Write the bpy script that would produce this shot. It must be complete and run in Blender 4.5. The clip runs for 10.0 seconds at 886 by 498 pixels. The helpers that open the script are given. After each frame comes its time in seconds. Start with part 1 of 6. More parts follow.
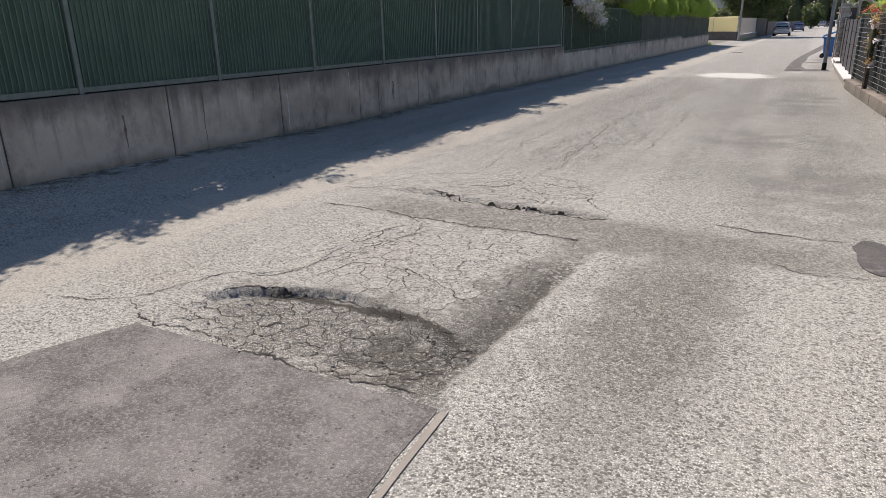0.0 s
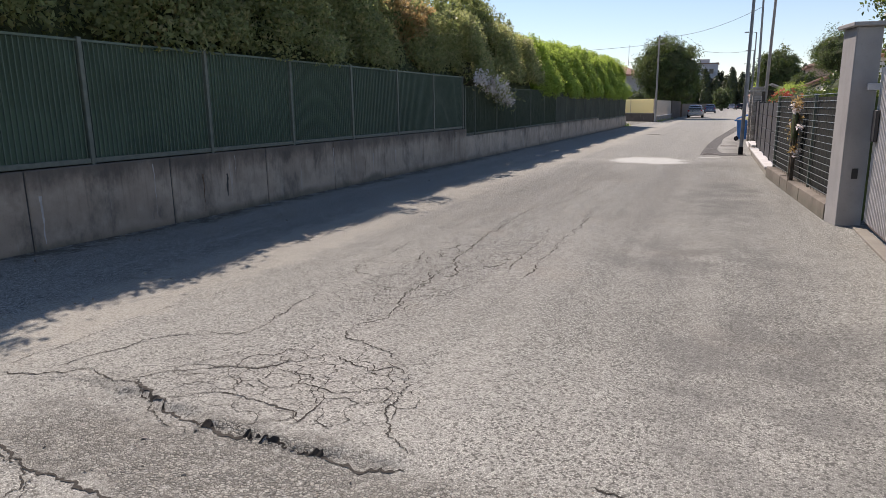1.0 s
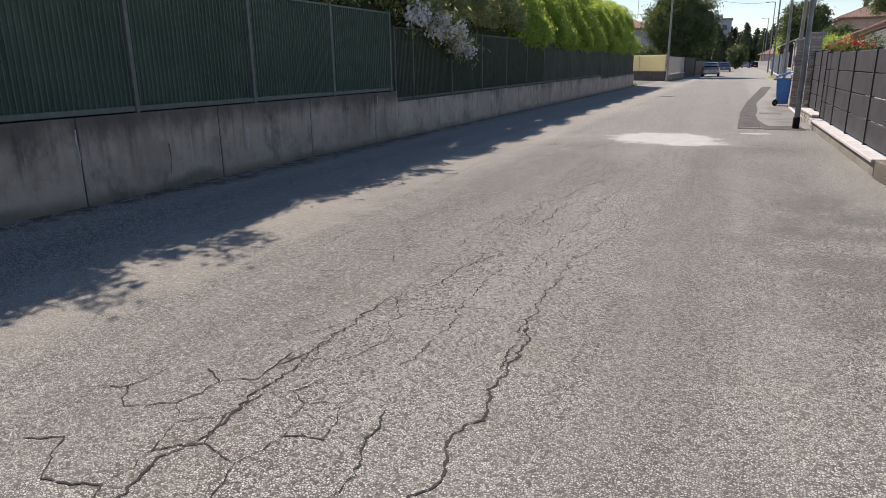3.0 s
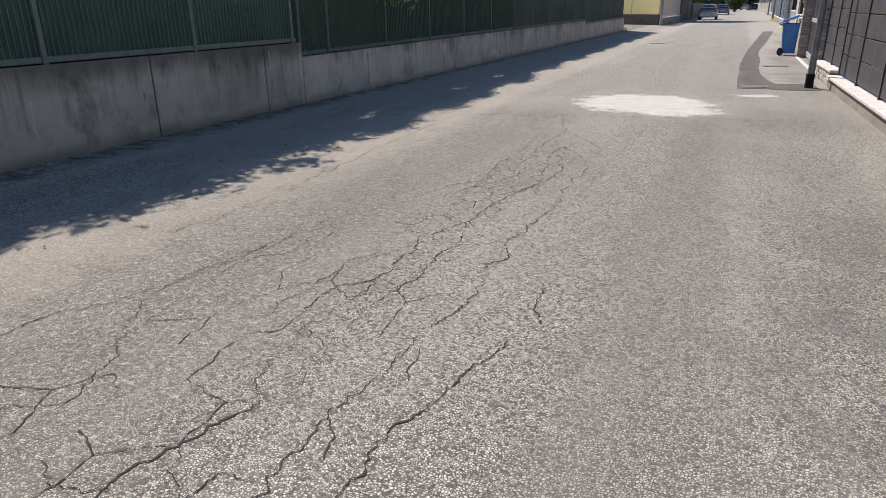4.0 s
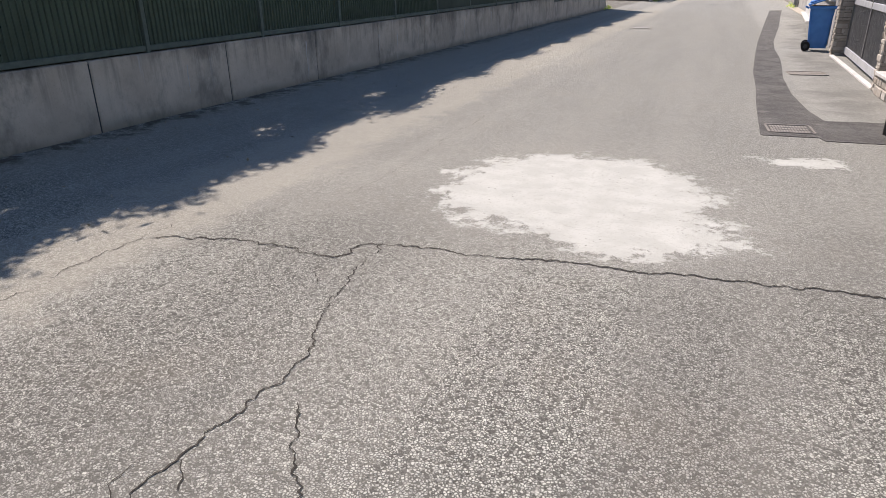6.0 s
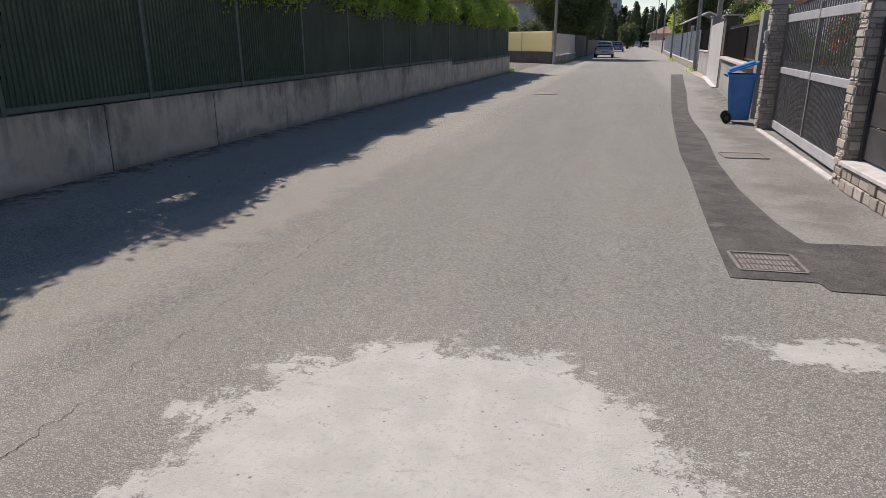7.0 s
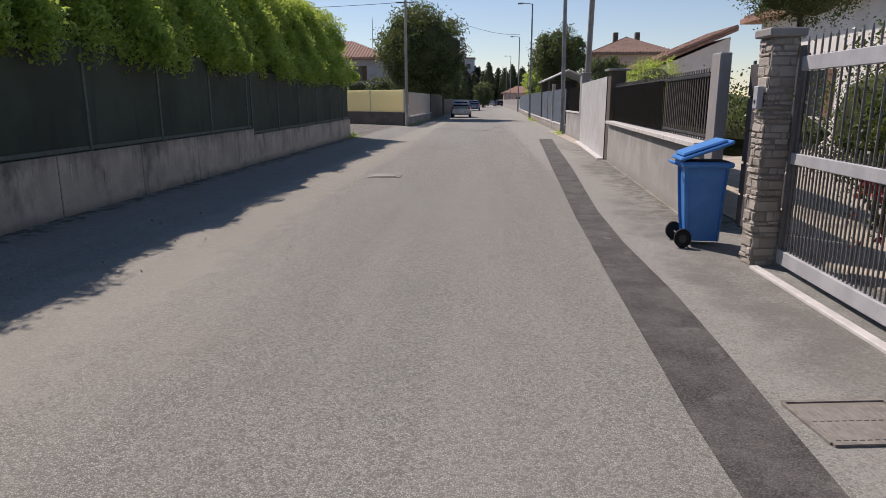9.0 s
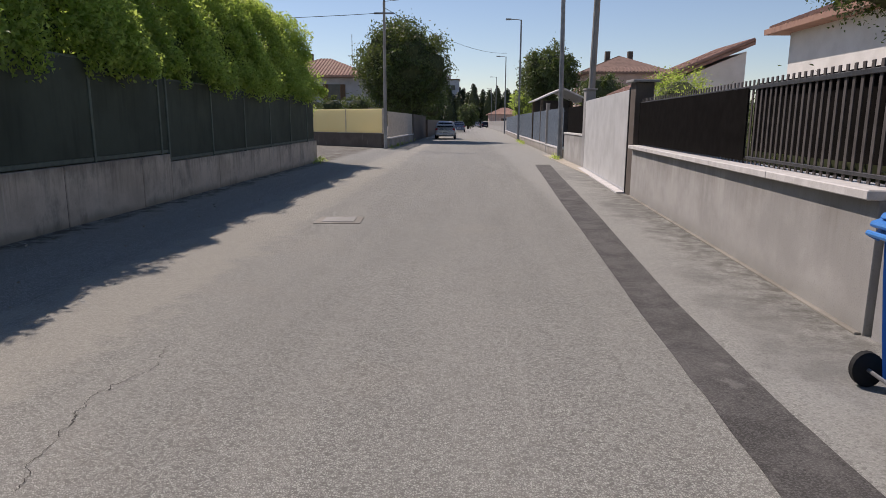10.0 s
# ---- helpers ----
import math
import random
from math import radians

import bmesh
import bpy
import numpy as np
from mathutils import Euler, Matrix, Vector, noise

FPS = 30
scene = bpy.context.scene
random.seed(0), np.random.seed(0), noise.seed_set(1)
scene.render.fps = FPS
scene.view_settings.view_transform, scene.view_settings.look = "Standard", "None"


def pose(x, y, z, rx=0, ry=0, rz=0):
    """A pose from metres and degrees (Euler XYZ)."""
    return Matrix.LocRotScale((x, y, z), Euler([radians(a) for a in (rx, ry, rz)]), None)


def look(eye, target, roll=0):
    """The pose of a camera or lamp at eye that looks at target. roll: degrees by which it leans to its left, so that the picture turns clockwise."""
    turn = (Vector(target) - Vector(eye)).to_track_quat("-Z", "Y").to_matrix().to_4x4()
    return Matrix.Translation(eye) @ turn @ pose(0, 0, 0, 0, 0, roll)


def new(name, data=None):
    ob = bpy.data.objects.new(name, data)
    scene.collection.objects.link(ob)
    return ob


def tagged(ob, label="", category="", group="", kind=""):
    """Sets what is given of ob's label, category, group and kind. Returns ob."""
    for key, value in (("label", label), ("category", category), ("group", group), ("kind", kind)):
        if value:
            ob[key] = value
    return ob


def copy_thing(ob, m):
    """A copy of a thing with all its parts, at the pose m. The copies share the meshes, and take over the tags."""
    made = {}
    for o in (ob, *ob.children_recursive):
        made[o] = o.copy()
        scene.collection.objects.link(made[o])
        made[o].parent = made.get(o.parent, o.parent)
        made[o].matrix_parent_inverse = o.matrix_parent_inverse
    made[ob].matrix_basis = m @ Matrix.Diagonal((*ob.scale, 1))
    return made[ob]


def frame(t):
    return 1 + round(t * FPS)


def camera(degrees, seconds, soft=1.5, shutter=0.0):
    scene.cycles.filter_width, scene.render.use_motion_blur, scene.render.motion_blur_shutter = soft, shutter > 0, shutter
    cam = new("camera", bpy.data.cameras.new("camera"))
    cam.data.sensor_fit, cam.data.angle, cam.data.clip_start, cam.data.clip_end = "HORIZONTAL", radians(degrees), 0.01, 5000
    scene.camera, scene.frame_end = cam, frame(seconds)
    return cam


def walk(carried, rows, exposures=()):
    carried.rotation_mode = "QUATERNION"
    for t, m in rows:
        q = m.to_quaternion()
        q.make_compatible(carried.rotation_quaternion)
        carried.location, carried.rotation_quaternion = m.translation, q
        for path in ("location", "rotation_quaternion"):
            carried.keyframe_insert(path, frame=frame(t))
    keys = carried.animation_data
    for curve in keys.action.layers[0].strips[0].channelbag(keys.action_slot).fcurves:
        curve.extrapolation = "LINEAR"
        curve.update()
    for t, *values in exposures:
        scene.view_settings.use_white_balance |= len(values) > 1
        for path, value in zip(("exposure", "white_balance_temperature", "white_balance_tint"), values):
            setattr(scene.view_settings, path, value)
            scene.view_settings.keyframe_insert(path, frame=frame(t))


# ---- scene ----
import collections

from mathutils import geometry

cam = camera(68.2, 10.0, 0.8)
PATH = [
    (0, (0.949, -0.654, 1.573), (0.028, 1.003, 0.936), -1.3),
    (0.2, (0.946, -0.069, 1.576), (0.095, 1.633, 0.962), -1.26),
    (0.5, (0.978, 0.931, 1.575), (0.213, 2.678, 0.973), -1.2),
    (0.7, (0.944, 1.475, 1.578), (0.184, 3.241, 1.026), -1.2),
    (1, (0.819, 2.401, 1.581), (0.044, 4.196, 1.158), -0.8),
    (1.2, (0.724, 3.074, 1.572), (-0.071, 4.865, 1.171), -0.8),
    (1.5, (0.599, 4.088, 1.541), (-0.217, 5.877, 1.176), -0.9),
    (2, (0.444, 5.68, 1.505), (-0.42, 7.448, 1.145), -0.7),
    (3.5, (-0.133, 10.102, 1.411), (-0.876, 11.853, 0.792), -0.8),
    (3.8, (-0.100, 11.019, 1.414), (-0.842, 12.761, 0.771), -0.90),
    (4, (-0.082, 11.641, 1.417), (-0.825, 13.366, 0.728), -0.9),
    (4.2, (-0.099, 12.268, 1.420), (-0.844, 13.977, 0.696), -0.88),
    (4.5, (-0.149, 13.21, 1.43), (-0.893, 14.904, 0.671), -0.9),
    (5, (-0.186, 14.755, 1.456), (-0.929, 16.444, 0.683), -1.0),
    (6.5, (-0.494, 19.044, 1.45), (-1.139, 20.794, 0.729), -0.3),
    (6.8, (-0.575, 19.900, 1.470), (-1.102, 21.719, 0.826), -0.13),
    (7, (-0.69, 20.47, 1.448), (-1.188, 22.311, 0.843), 0.0),
    (7.2, (-0.785, 21.070, 1.480), (-1.288, 22.926, 0.930), -0.07),
    (7.5, (-0.853, 21.955, 1.519), (-1.328, 23.828, 1.005), -0.4),
    (7.7, (-0.895, 22.542, 1.520), (-1.326, 24.429, 1.016), -0.37),
    (8, (-0.934, 23.45, 1.521), (-1.244, 25.362, 1.022), -0.2),
    (8.2, (-0.922, 24.088, 1.523), (-1.158, 26.019, 1.056), -0.13),
    (8.5, (-0.901, 25.095, 1.525), (-1.055, 27.036, 1.065), -0.0),
    (8.7, (-0.907, 25.794, 1.517), (-1.031, 27.740, 1.074), -0.07),
    (9, (-0.921, 26.877, 1.498), (-1.037, 28.824, 1.054), 0.0),
    (9.2, (-0.923, 27.617, 1.495), (-1.004, 29.570, 1.072), 0.20),
    (9.5, (-0.927, 28.735, 1.492), (-1.004, 30.687, 1.065), 0.3),
    (9.7, (-0.951, 29.477, 1.475), (-1.011, 31.433, 1.065), 0.42),
    (10, (-1.027, 30.583, 1.429), (-1.097, 32.545, 1.047), 0.3),
]
EXPOSURES = [(0, 0.53, 6700, 18.5), (0.5, 0.48, 6700, 18.5), (1.0, 0.32, 6720, 19.5), (1.5, 0.21, 6720, 20.0), (2.2, 0.22, 6720, 20.0), (3.4, 0.36, 6700, 19.0), (4.0, 0.44, 6700, 18.5), (5.2, 0.58, 6700, 18.5), (6.5, 0.36, 6700, 18.5), (7.0, 0.06, 6700, 18.5), (7.5, 0.07, 6720, 20.0), (8.0, 0.04, 6720, 20.5), (10.0, -0.10, 6680, 20.5)]
walk(cam, [(t, look(eye, target, roll)) for t, eye, target, roll in PATH], EXPOSURES)

# ---- light ----
TO_SUN = Vector((-0.62, 0.62, 1.0)).normalized()
world = bpy.data.worlds.new("daylight")
scene.world = world
world.use_nodes = True
sky = world.node_tree.nodes.new("ShaderNodeTexSky")
sky.sky_type, sky.sun_disc = "NISHITA", False
sky.sun_elevation, sky.sun_rotation = math.asin(TO_SUN.z), math.atan2(TO_SUN.x, TO_SUN.y)
sky.air_density, sky.dust_density, sky.ozone_density = 1.0, 0.05, 2.4
world.node_tree.links.new(sky.outputs[0], world.node_tree.nodes["Background"].inputs[0])
world.node_tree.nodes["Background"].inputs[1].default_value = 0.106
sun = new("sun", bpy.data.lights.new("sun", "SUN"))
sun.data.energy, sun.data.angle, sun.data.color = 5.0, radians(0.53), (1.0, 0.93, 0.83)
sun.matrix_world = look(TO_SUN * 60, (0, 0, 0))


# ---- materials ----
class Nodes:
    """Small helper to write node trees as expressions."""

    def __init__(self, name, rough=0.8, metal=0.0):
        self.mat = bpy.data.materials.new(name)
        self.mat.use_nodes = True
        self.nt = self.mat.node_tree
        self.bsdf = self.nt.nodes["Principled BSDF"]
        self.bsdf.inputs["Roughness"].default_value = rough
        self.bsdf.inputs["Metallic"].default_value = metal
        self.pos = self.nt.nodes.new("ShaderNodeTexCoord").outputs["Object"]
        self.world_pos = self.nt.nodes.new("ShaderNodeNewGeometry").outputs["Position"]

    def put(self, sock, v):
        if isinstance(v, (int, float)):
            sock.default_value = v
        elif isinstance(v, tuple):
            sock.default_value = (*v, 1) if len(sock.default_value) == 4 and len(v) == 3 else v
        else:
            self.nt.links.new(v, sock)

    def m(self, op, a, b=None, c=None, clamp=False):
        n = self.nt.nodes.new("ShaderNodeMath")
        n.operation, n.use_clamp = op, clamp
        for i, v in enumerate((a, b, c)):
            if v is not None:
                self.put(n.inputs[i], v)
        return n.outputs[0]

    def scaled(self, vec, s):
        n = self.nt.nodes.new("ShaderNodeVectorMath")
        n.operation = "MULTIPLY"
        self.put(n.inputs[0], vec)
        n.inputs[1].default_value = s
        return n.outputs[0]

    def plus(self, vec, other, k):
        n = self.nt.nodes.new("ShaderNodeVectorMath")
        n.operation = "MULTIPLY_ADD"
        self.put(n.inputs[0], other)
        n.inputs[1].default_value = (k, k, k)
        self.put(n.inputs[2], vec)
        return n.outputs[0]

    def noise(self, vec, scale, detail=3, rough=0.55, out="Fac"):
        n = self.nt.nodes.new("ShaderNodeTexNoise")
        self.put(n.inputs["Vector"], vec)
        n.inputs["Scale"].default_value, n.inputs["Detail"].default_value, n.inputs["Roughness"].default_value = scale, detail, rough
        return n.outputs[out]

    def voronoi(self, vec, scale, feature="F1", out="Distance"):
        n = self.nt.nodes.new("ShaderNodeTexVoronoi")
        n.feature = feature
        self.put(n.inputs["Vector"], vec)
        n.inputs["Scale"].default_value = scale
        return n.outputs[out]

    def ramp(self, v, lo, hi, a=0.0, b=1.0):
        n = self.nt.nodes.new("ShaderNodeMapRange")
        n.interpolation_type = "SMOOTHSTEP"
        for i, x in enumerate((v, lo, hi, a, b)):
            self.put(n.inputs[i], x)
        return n.outputs[0]

    def mix(self, f, a, b, mode="MIX"):
        n = self.nt.nodes.new("ShaderNodeMix")
        n.data_type, n.blend_type = "RGBA", mode
        self.put(n.inputs["Factor"], f)
        self.put(n.inputs[6], a)
        self.put(n.inputs[7], b)
        return n.outputs[2]

    def split(self, vec):
        n = self.nt.nodes.new("ShaderNodeSeparateXYZ")
        self.put(n.inputs[0], vec)
        return n.outputs[0], n.outputs[1], n.outputs[2]

    def island(self):
        return self.nt.nodes.new("ShaderNodeNewGeometry").outputs["Random Per Island"]

    def each(self):
        return self.nt.nodes.new("ShaderNodeObjectInfo").outputs["Random"]

    def bump(self, h, strength=0.4, dist=0.01):
        n = self.nt.nodes.new("ShaderNodeBump")
        n.inputs["Strength"].default_value, n.inputs["Distance"].default_value = strength, dist
        self.put(n.inputs["Height"], h)
        self.nt.links.new(n.outputs[0], self.bsdf.inputs["Normal"])

    def color(self, c):
        self.put(self.bsdf.inputs["Base Color"], c)
        return self


def plain(name, a, b, rough=0.7, metal=0.0, scale=6.0, grain=60.0, bump=0.15, vary=0.0):
    """Two tones mixed by coarse and fine noise, with fine relief."""
    n = Nodes(name, rough, metal)
    big, fine = n.noise(n.world_pos, scale), n.noise(n.world_pos, grain, 2)
    f = n.m("ADD", n.m("MULTIPLY", big, 0.7), n.m("MULTIPLY", fine, 0.3))
    c = n.mix(n.ramp(f, 0.36, 0.64), a, b)
    if vary:
        c = n.mix(n.m("MULTIPLY", n.each(), vary), c, tuple(x * 0.45 for x in a))
    n.color(c)
    n.put(n.bsdf.inputs["Roughness"], n.ramp(fine, 0.3, 0.7, rough - 0.08, min(1, rough + 0.1)))
    n.bump(fine, bump, 0.004)
    n.bsdf.inputs["Specular IOR Level"].default_value = 0.5 if rough < 0.6 else 0.2
    return n.mat


def road_material():
    n = Nodes("worn_asphalt", 0.92)
    p = n.pos
    x, y, z = n.split(p)
    warp = n.noise(p, 3.0, 3, out="Color")
    wx, wy, _ = n.split(warp)
    jx = n.m("MULTIPLY", n.m("SUBTRACT", wx, 0.5), 0.9)
    jy = n.m("MULTIPLY", n.m("SUBTRACT", wy, 0.5), 0.9)
    fine_warp = n.noise(p, 14.0, 4, 0.65, out="Color")
    fx, fy, _ = n.split(fine_warp)
    ex = n.m("MULTIPLY", n.m("SUBTRACT", fx, 0.5), 0.55)
    ey = n.m("MULTIPLY", n.m("SUBTRACT", fy, 0.5), 0.55)
    xs, ys = n.m("ADD", x, jx), n.m("ADD", y, jy)
    xr, yr = n.m("ADD", xs, ex), n.m("ADD", ys, ey)

    def spot(cx, cy, rx, ry, soft=0.3, rough=False):
        a = n.m("DIVIDE", n.m("SUBTRACT", xr if rough else xs, cx), rx)
        b = n.m("DIVIDE", n.m("SUBTRACT", yr if rough else ys, cy), ry)
        d = n.m("SQRT", n.m("ADD", n.m("MULTIPLY", a, a), n.m("MULTIPLY", b, b)))
        return n.ramp(d, 1 + soft, 1 - soft)

    def most(*s):
        r = s[0]
        for q in s[1:]:
            r = n.m("MAXIMUM", r, q)
        return r

    # stones in the binder
    ps = n.plus(p, n.noise(p, 110, 3, 0.6, out="Color"), 0.011)
    vor = n.voronoi(ps, 90, out="Color")
    stone, _, _ = n.split(vor)
    edge = n.voronoi(ps, 90, "DISTANCE_TO_EDGE")
    speck = n.noise(p, 160, 2, 0.6)
    mid = n.noise(p, 28, 3, 0.6)
    big = n.noise(n.scaled(p, (0.55, 0.16, 1)), 1.0, 4, 0.6)
    lanes = n.noise(n.scaled(p, (1.5, 0.09, 1)), 1.0, 4, 0.65)
    patchy = n.noise(p, 1.7, 5, 0.62)
    smooth_side = n.m("MULTIPLY", n.ramp(xs, 0.35, 0.75), n.ramp(ys, 24.6, 25.6))
    later = n.ramp(ys, 20.7, 21.4)
    base = n.mix(n.ramp(stone, 0.1, 0.9), (0.35, 0.343, 0.320), (0.60, 0.588, 0.55))
    sparse = n.m("SUBTRACT", 0.56, n.m("MULTIPLY", spot(0.35, 2.4, 0.5, 2.6, 0.6), 0.24))
    pit = n.m("MULTIPLY", n.ramp(n.voronoi(p, 58), 0.40, 0.28), n.ramp(n.noise(p, 26, 2), n.m("SUBTRACT", sparse, 0.12), sparse))
    base = n.mix(n.m("MULTIPLY", pit, 0.7), base, (0.06, 0.056, 0.052))
    base = n.mix(n.m("MULTIPLY", n.ramp(speck, 0.46, 0.64), 0.15), base, (0.33, 0.315, 0.295))
    base = n.mix(n.m("MULTIPLY", n.ramp(stone, 0.17, 0.11), 0.85), base, (0.10, 0.095, 0.09))
    dark_gap = n.m("MULTIPLY", n.m("MULTIPLY", n.ramp(edge, 0.22, 0.06), n.ramp(mid, 0.22, 0.50, 0.4, 1.0)), n.ramp(ys, 5.0, 7.5, 0.6, 1.0))
    base = n.mix(n.m("MULTIPLY", dark_gap, n.m("SUBTRACT", 0.86, n.m("MULTIPLY", smooth_side, 0.45))), base, (0.085, 0.082, 0.074))
    base = n.mix(n.m("MULTIPLY", n.ramp(big, 0.42, 0.68), 0.16), base, (0.17, 0.163, 0.155))
    base = n.mix(n.m("MULTIPLY", n.ramp(lanes, 0.42, 0.62), 0.18), base, (0.45, 0.43, 0.395))
    base = n.mix(n.m("MULTIPLY", n.ramp(patchy, 0.55, 0.75), 0.28), base, (0.14, 0.135, 0.13))
    base = n.mix(n.m("MULTIPLY", n.ramp(n.noise(p, 0.8, 3), 0.56, 0.72), 0.12), base, (0.34, 0.28, 0.22))
    base = n.mix(n.m("MULTIPLY", later, 0.42), base, (0.305, 0.296, 0.280))
    base = n.mix(n.m("MULTIPLY", smooth_side, 0.4), base, (0.275, 0.268, 0.256))
    # sandy strip beside the shaded edge, dark wheel track
    strip = n.m("MULTIPLY", n.ramp(xs, -4.6, -4.2), n.ramp(xs, -3.2, -3.5))
    base = n.mix(n.m("MULTIPLY", strip, 0.40), base, (0.43, 0.40, 0.35))
    track = n.m("MULTIPLY", n.m("MULTIPLY", n.ramp(xs, -0.75, -0.45), n.ramp(xs, 0.25, -0.15)), n.m("MULTIPLY", n.ramp(ys, 9, 13), n.ramp(ys, 22, 20)))
    base = n.mix(n.m("MULTIPLY", track, 0.35), base, (0.16, 0.152, 0.145))
    damp = most(spot(1.2, 6.4, 0.8, 1.6, 0.5), spot(0.7, 9.6, 1.0, 1.1, 0.6), spot(0.9, 14.5, 0.7, 2.6, 0.6), spot(1.35, 35.2, 0.45, 2.2, 0.5), spot(1.75, 40.5, 0.42, 3.5, 0.5), spot(1.35, 31.6, 0.5, 1.8, 0.6), spot(1.15, 32.6, 0.35, 0.9, 0.6), spot(1.2, 34.3, 0.3, 0.8, 0.6), spot(1.1, 27.2, 0.45, 1.2, 0.6), spot(1.9, 48.5, 0.4, 3.0, 0.5))
    base = n.mix(n.m("MULTIPLY", n.m("MULTIPLY", damp, n.ramp(patchy, 0.33, 0.60)), 0.5), base, (0.13, 0.127, 0.124))
    # dirt gathered along the foot of the east walls
    foot = n.m("SUBTRACT", xs, n.m("ADD", 1.70, n.m("MULTIPLY", n.m("SUBTRACT", y, 34.98), 0.0595)))
    foot = n.m("MULTIPLY", n.ramp(foot, -0.75, -0.02), n.m("MULTIPLY", n.ramp(y, 33.5, 35.5), n.ramp(y, 60, 52)))
    base = n.mix(n.m("MULTIPLY", n.m("MULTIPLY", foot, n.ramp(n.noise(p, 5.5, 5, 0.7), 0.38, 0.62)), 0.8), base, (0.105, 0.098, 0.09))
    soil = n.m("MULTIPLY", n.ramp(xr, -5.75, -6.0), n.ramp(n.noise(p, 7, 4, 0.7), 0.38, 0.58))
    base = n.mix(n.m("MULTIPLY", soil, 0.8), base, (0.085, 0.068, 0.05))
    rough_lane = most(spot(-2.7, 14.2, 0.95, 4.2, 0.5), spot(-2.0, 17.8, 0.9, 1.8, 0.5), spot(0.7, 21.2, 0.8, 1.0, 0.6), spot(-2.4, 21.3, 0.8, 0.8, 0.5), spot(1.3, 29.5, 0.45, 4.5, 0.5))
    base = n.mix(n.m("MULTIPLY", n.m("MULTIPLY", rough_lane, n.ramp(mid, 0.3, 0.6)), 0.45), base, (0.155, 0.148, 0.138))
    # broken ground: coarse stones laid bare
    worn = most(spot(-1.25, 1.95, 0.95, 0.5, 0.25), spot(-0.55, 2.6, 0.22, 1.1, 0.2), spot(-0.55, 1.75, 0.22, 0.3, 0.4),
                spot(-1.4, 4.45, 1.25, 0.38, 0.3), spot(0.3, 4.3, 1.2, 0.40, 0.4), spot(0.35, 2.9, 0.35, 1.3, 0.6))
    worn = n.m("MULTIPLY", worn, n.ramp(mid, 0.25, 0.5))
    coarse = n.voronoi(p, 58, out="Color")
    cs, _, _ = n.split(coarse)
    cedge = n.voronoi(p, 58, "DISTANCE_TO_EDGE")
    broken = n.mix(n.ramp(cedge, 0.0, 0.16), (0.075, 0.07, 0.064), n.mix(cs, (0.17, 0.16, 0.145), (0.46, 0.44, 0.40)))
    base = n.mix(n.m("MULTIPLY", worn, 0.8), base, broken)
    off = n.m("SUBTRACT", n.m("ADD", x, n.m("MULTIPLY", ex, 0.25)), n.m("ADD", -0.36, n.m("MULTIPLY", n.m("SUBTRACT", y, 1.6), 0.035)))
    seam = n.m("MULTIPLY", n.m("MULTIPLY", n.ramp(off, -0.34, -0.12), n.ramp(off, 0.02, -0.02)), n.m("MULTIPLY", n.ramp(y, 1.5, 1.75), n.ramp(y, 4.1, 3.3)))
    raw = n.m("MULTIPLY", most(seam, spot(-0.75, 1.85, 0.3, 0.25, 0.3)), n.ramp(cs, 0.1, 0.45))
    base = n.mix(n.m("MULTIPLY", raw, 0.85), base, (0.075, 0.07, 0.062))
    # far rim of the break: raw bitumen and the shade under the edge, both painted
    ra, rb = n.m("DIVIDE", n.m("ADD", x, 1.35), 0.98), n.m("DIVIDE", n.m("SUBTRACT", y, 1.9), 0.45)
    rd = n.m("ADD", n.m("SQRT", n.m("ADD", n.m("MULTIPLY", ra, ra), n.m("MULTIPLY", rb, rb))), n.m("MULTIPLY", ex, 0.4))
    lip = n.m("MULTIPLY", n.m("MULTIPLY", n.ramp(rd, 0.84, 0.93), n.ramp(rd, 1.06, 1.0)), n.m("MULTIPLY", n.ramp(y, 2.0, 2.15), n.ramp(x, -2.1, -1.85)))
    base = n.mix(n.m("MULTIPLY", lip, 0.9), base, (0.05, 0.046, 0.040))
    # spilt pale cement
    blot = n.noise(p, 9.0, 6, 0.7)
    cem = most(spot(-1.28, 22.35, 0.98, 1.02, 0.22, True), spot(-0.95, 21.62, 0.80, 0.42, 0.35, True), spot(0.42, 23.75, 0.34, 0.17, 0.6, True))
    grit = n.m("ADD", n.m("MULTIPLY", n.m("SUBTRACT", blot, 0.5), 1.5), n.m("MULTIPLY", n.m("SUBTRACT", n.noise(p, 60, 3, 0.65), 0.5), 1.1))
    cem = n.ramp(n.m("ADD", n.m("MULTIPLY", n.m("POWER", cem, 0.7), 1.0), grit), 0.46, 0.82)
    dust = most(spot(-1.3, 22.3, 1.5, 1.5, 0.6), spot(-2.9, 21.9, 0.7, 0.8, 0.6), spot(-3.3, 31.0, 0.6, 2.2, 0.8))
    base = n.mix(n.m("MULTIPLY", dust, n.m("MULTIPLY", mid, 0.30)), base, (0.50, 0.475, 0.43))
    pale = n.mix(n.ramp(n.noise(p, 4.5, 5), 0.35, 0.65), (0.50, 0.496, 0.478), (0.435, 0.431, 0.413))
    pale = n.mix(n.m("MULTIPLY", n.ramp(n.noise(p, 38, 5, 0.7), 0.52, 0.66), 0.55), pale, (0.36, 0.35, 0.325))
    fleck = n.m("MULTIPLY", n.ramp(n.voronoi(p, 15), 0.13, 0.07), n.ramp(n.noise(p, 5, 2), 0.48, 0.60))
    pale = n.mix(n.m("MULTIPLY", fleck, 0.7), pale, (0.12, 0.115, 0.105))
    scuff = n.ramp(n.noise(n.scaled(p, (5, 14, 1)), 1.0, 6, 0.75), 0.58, 0.68)
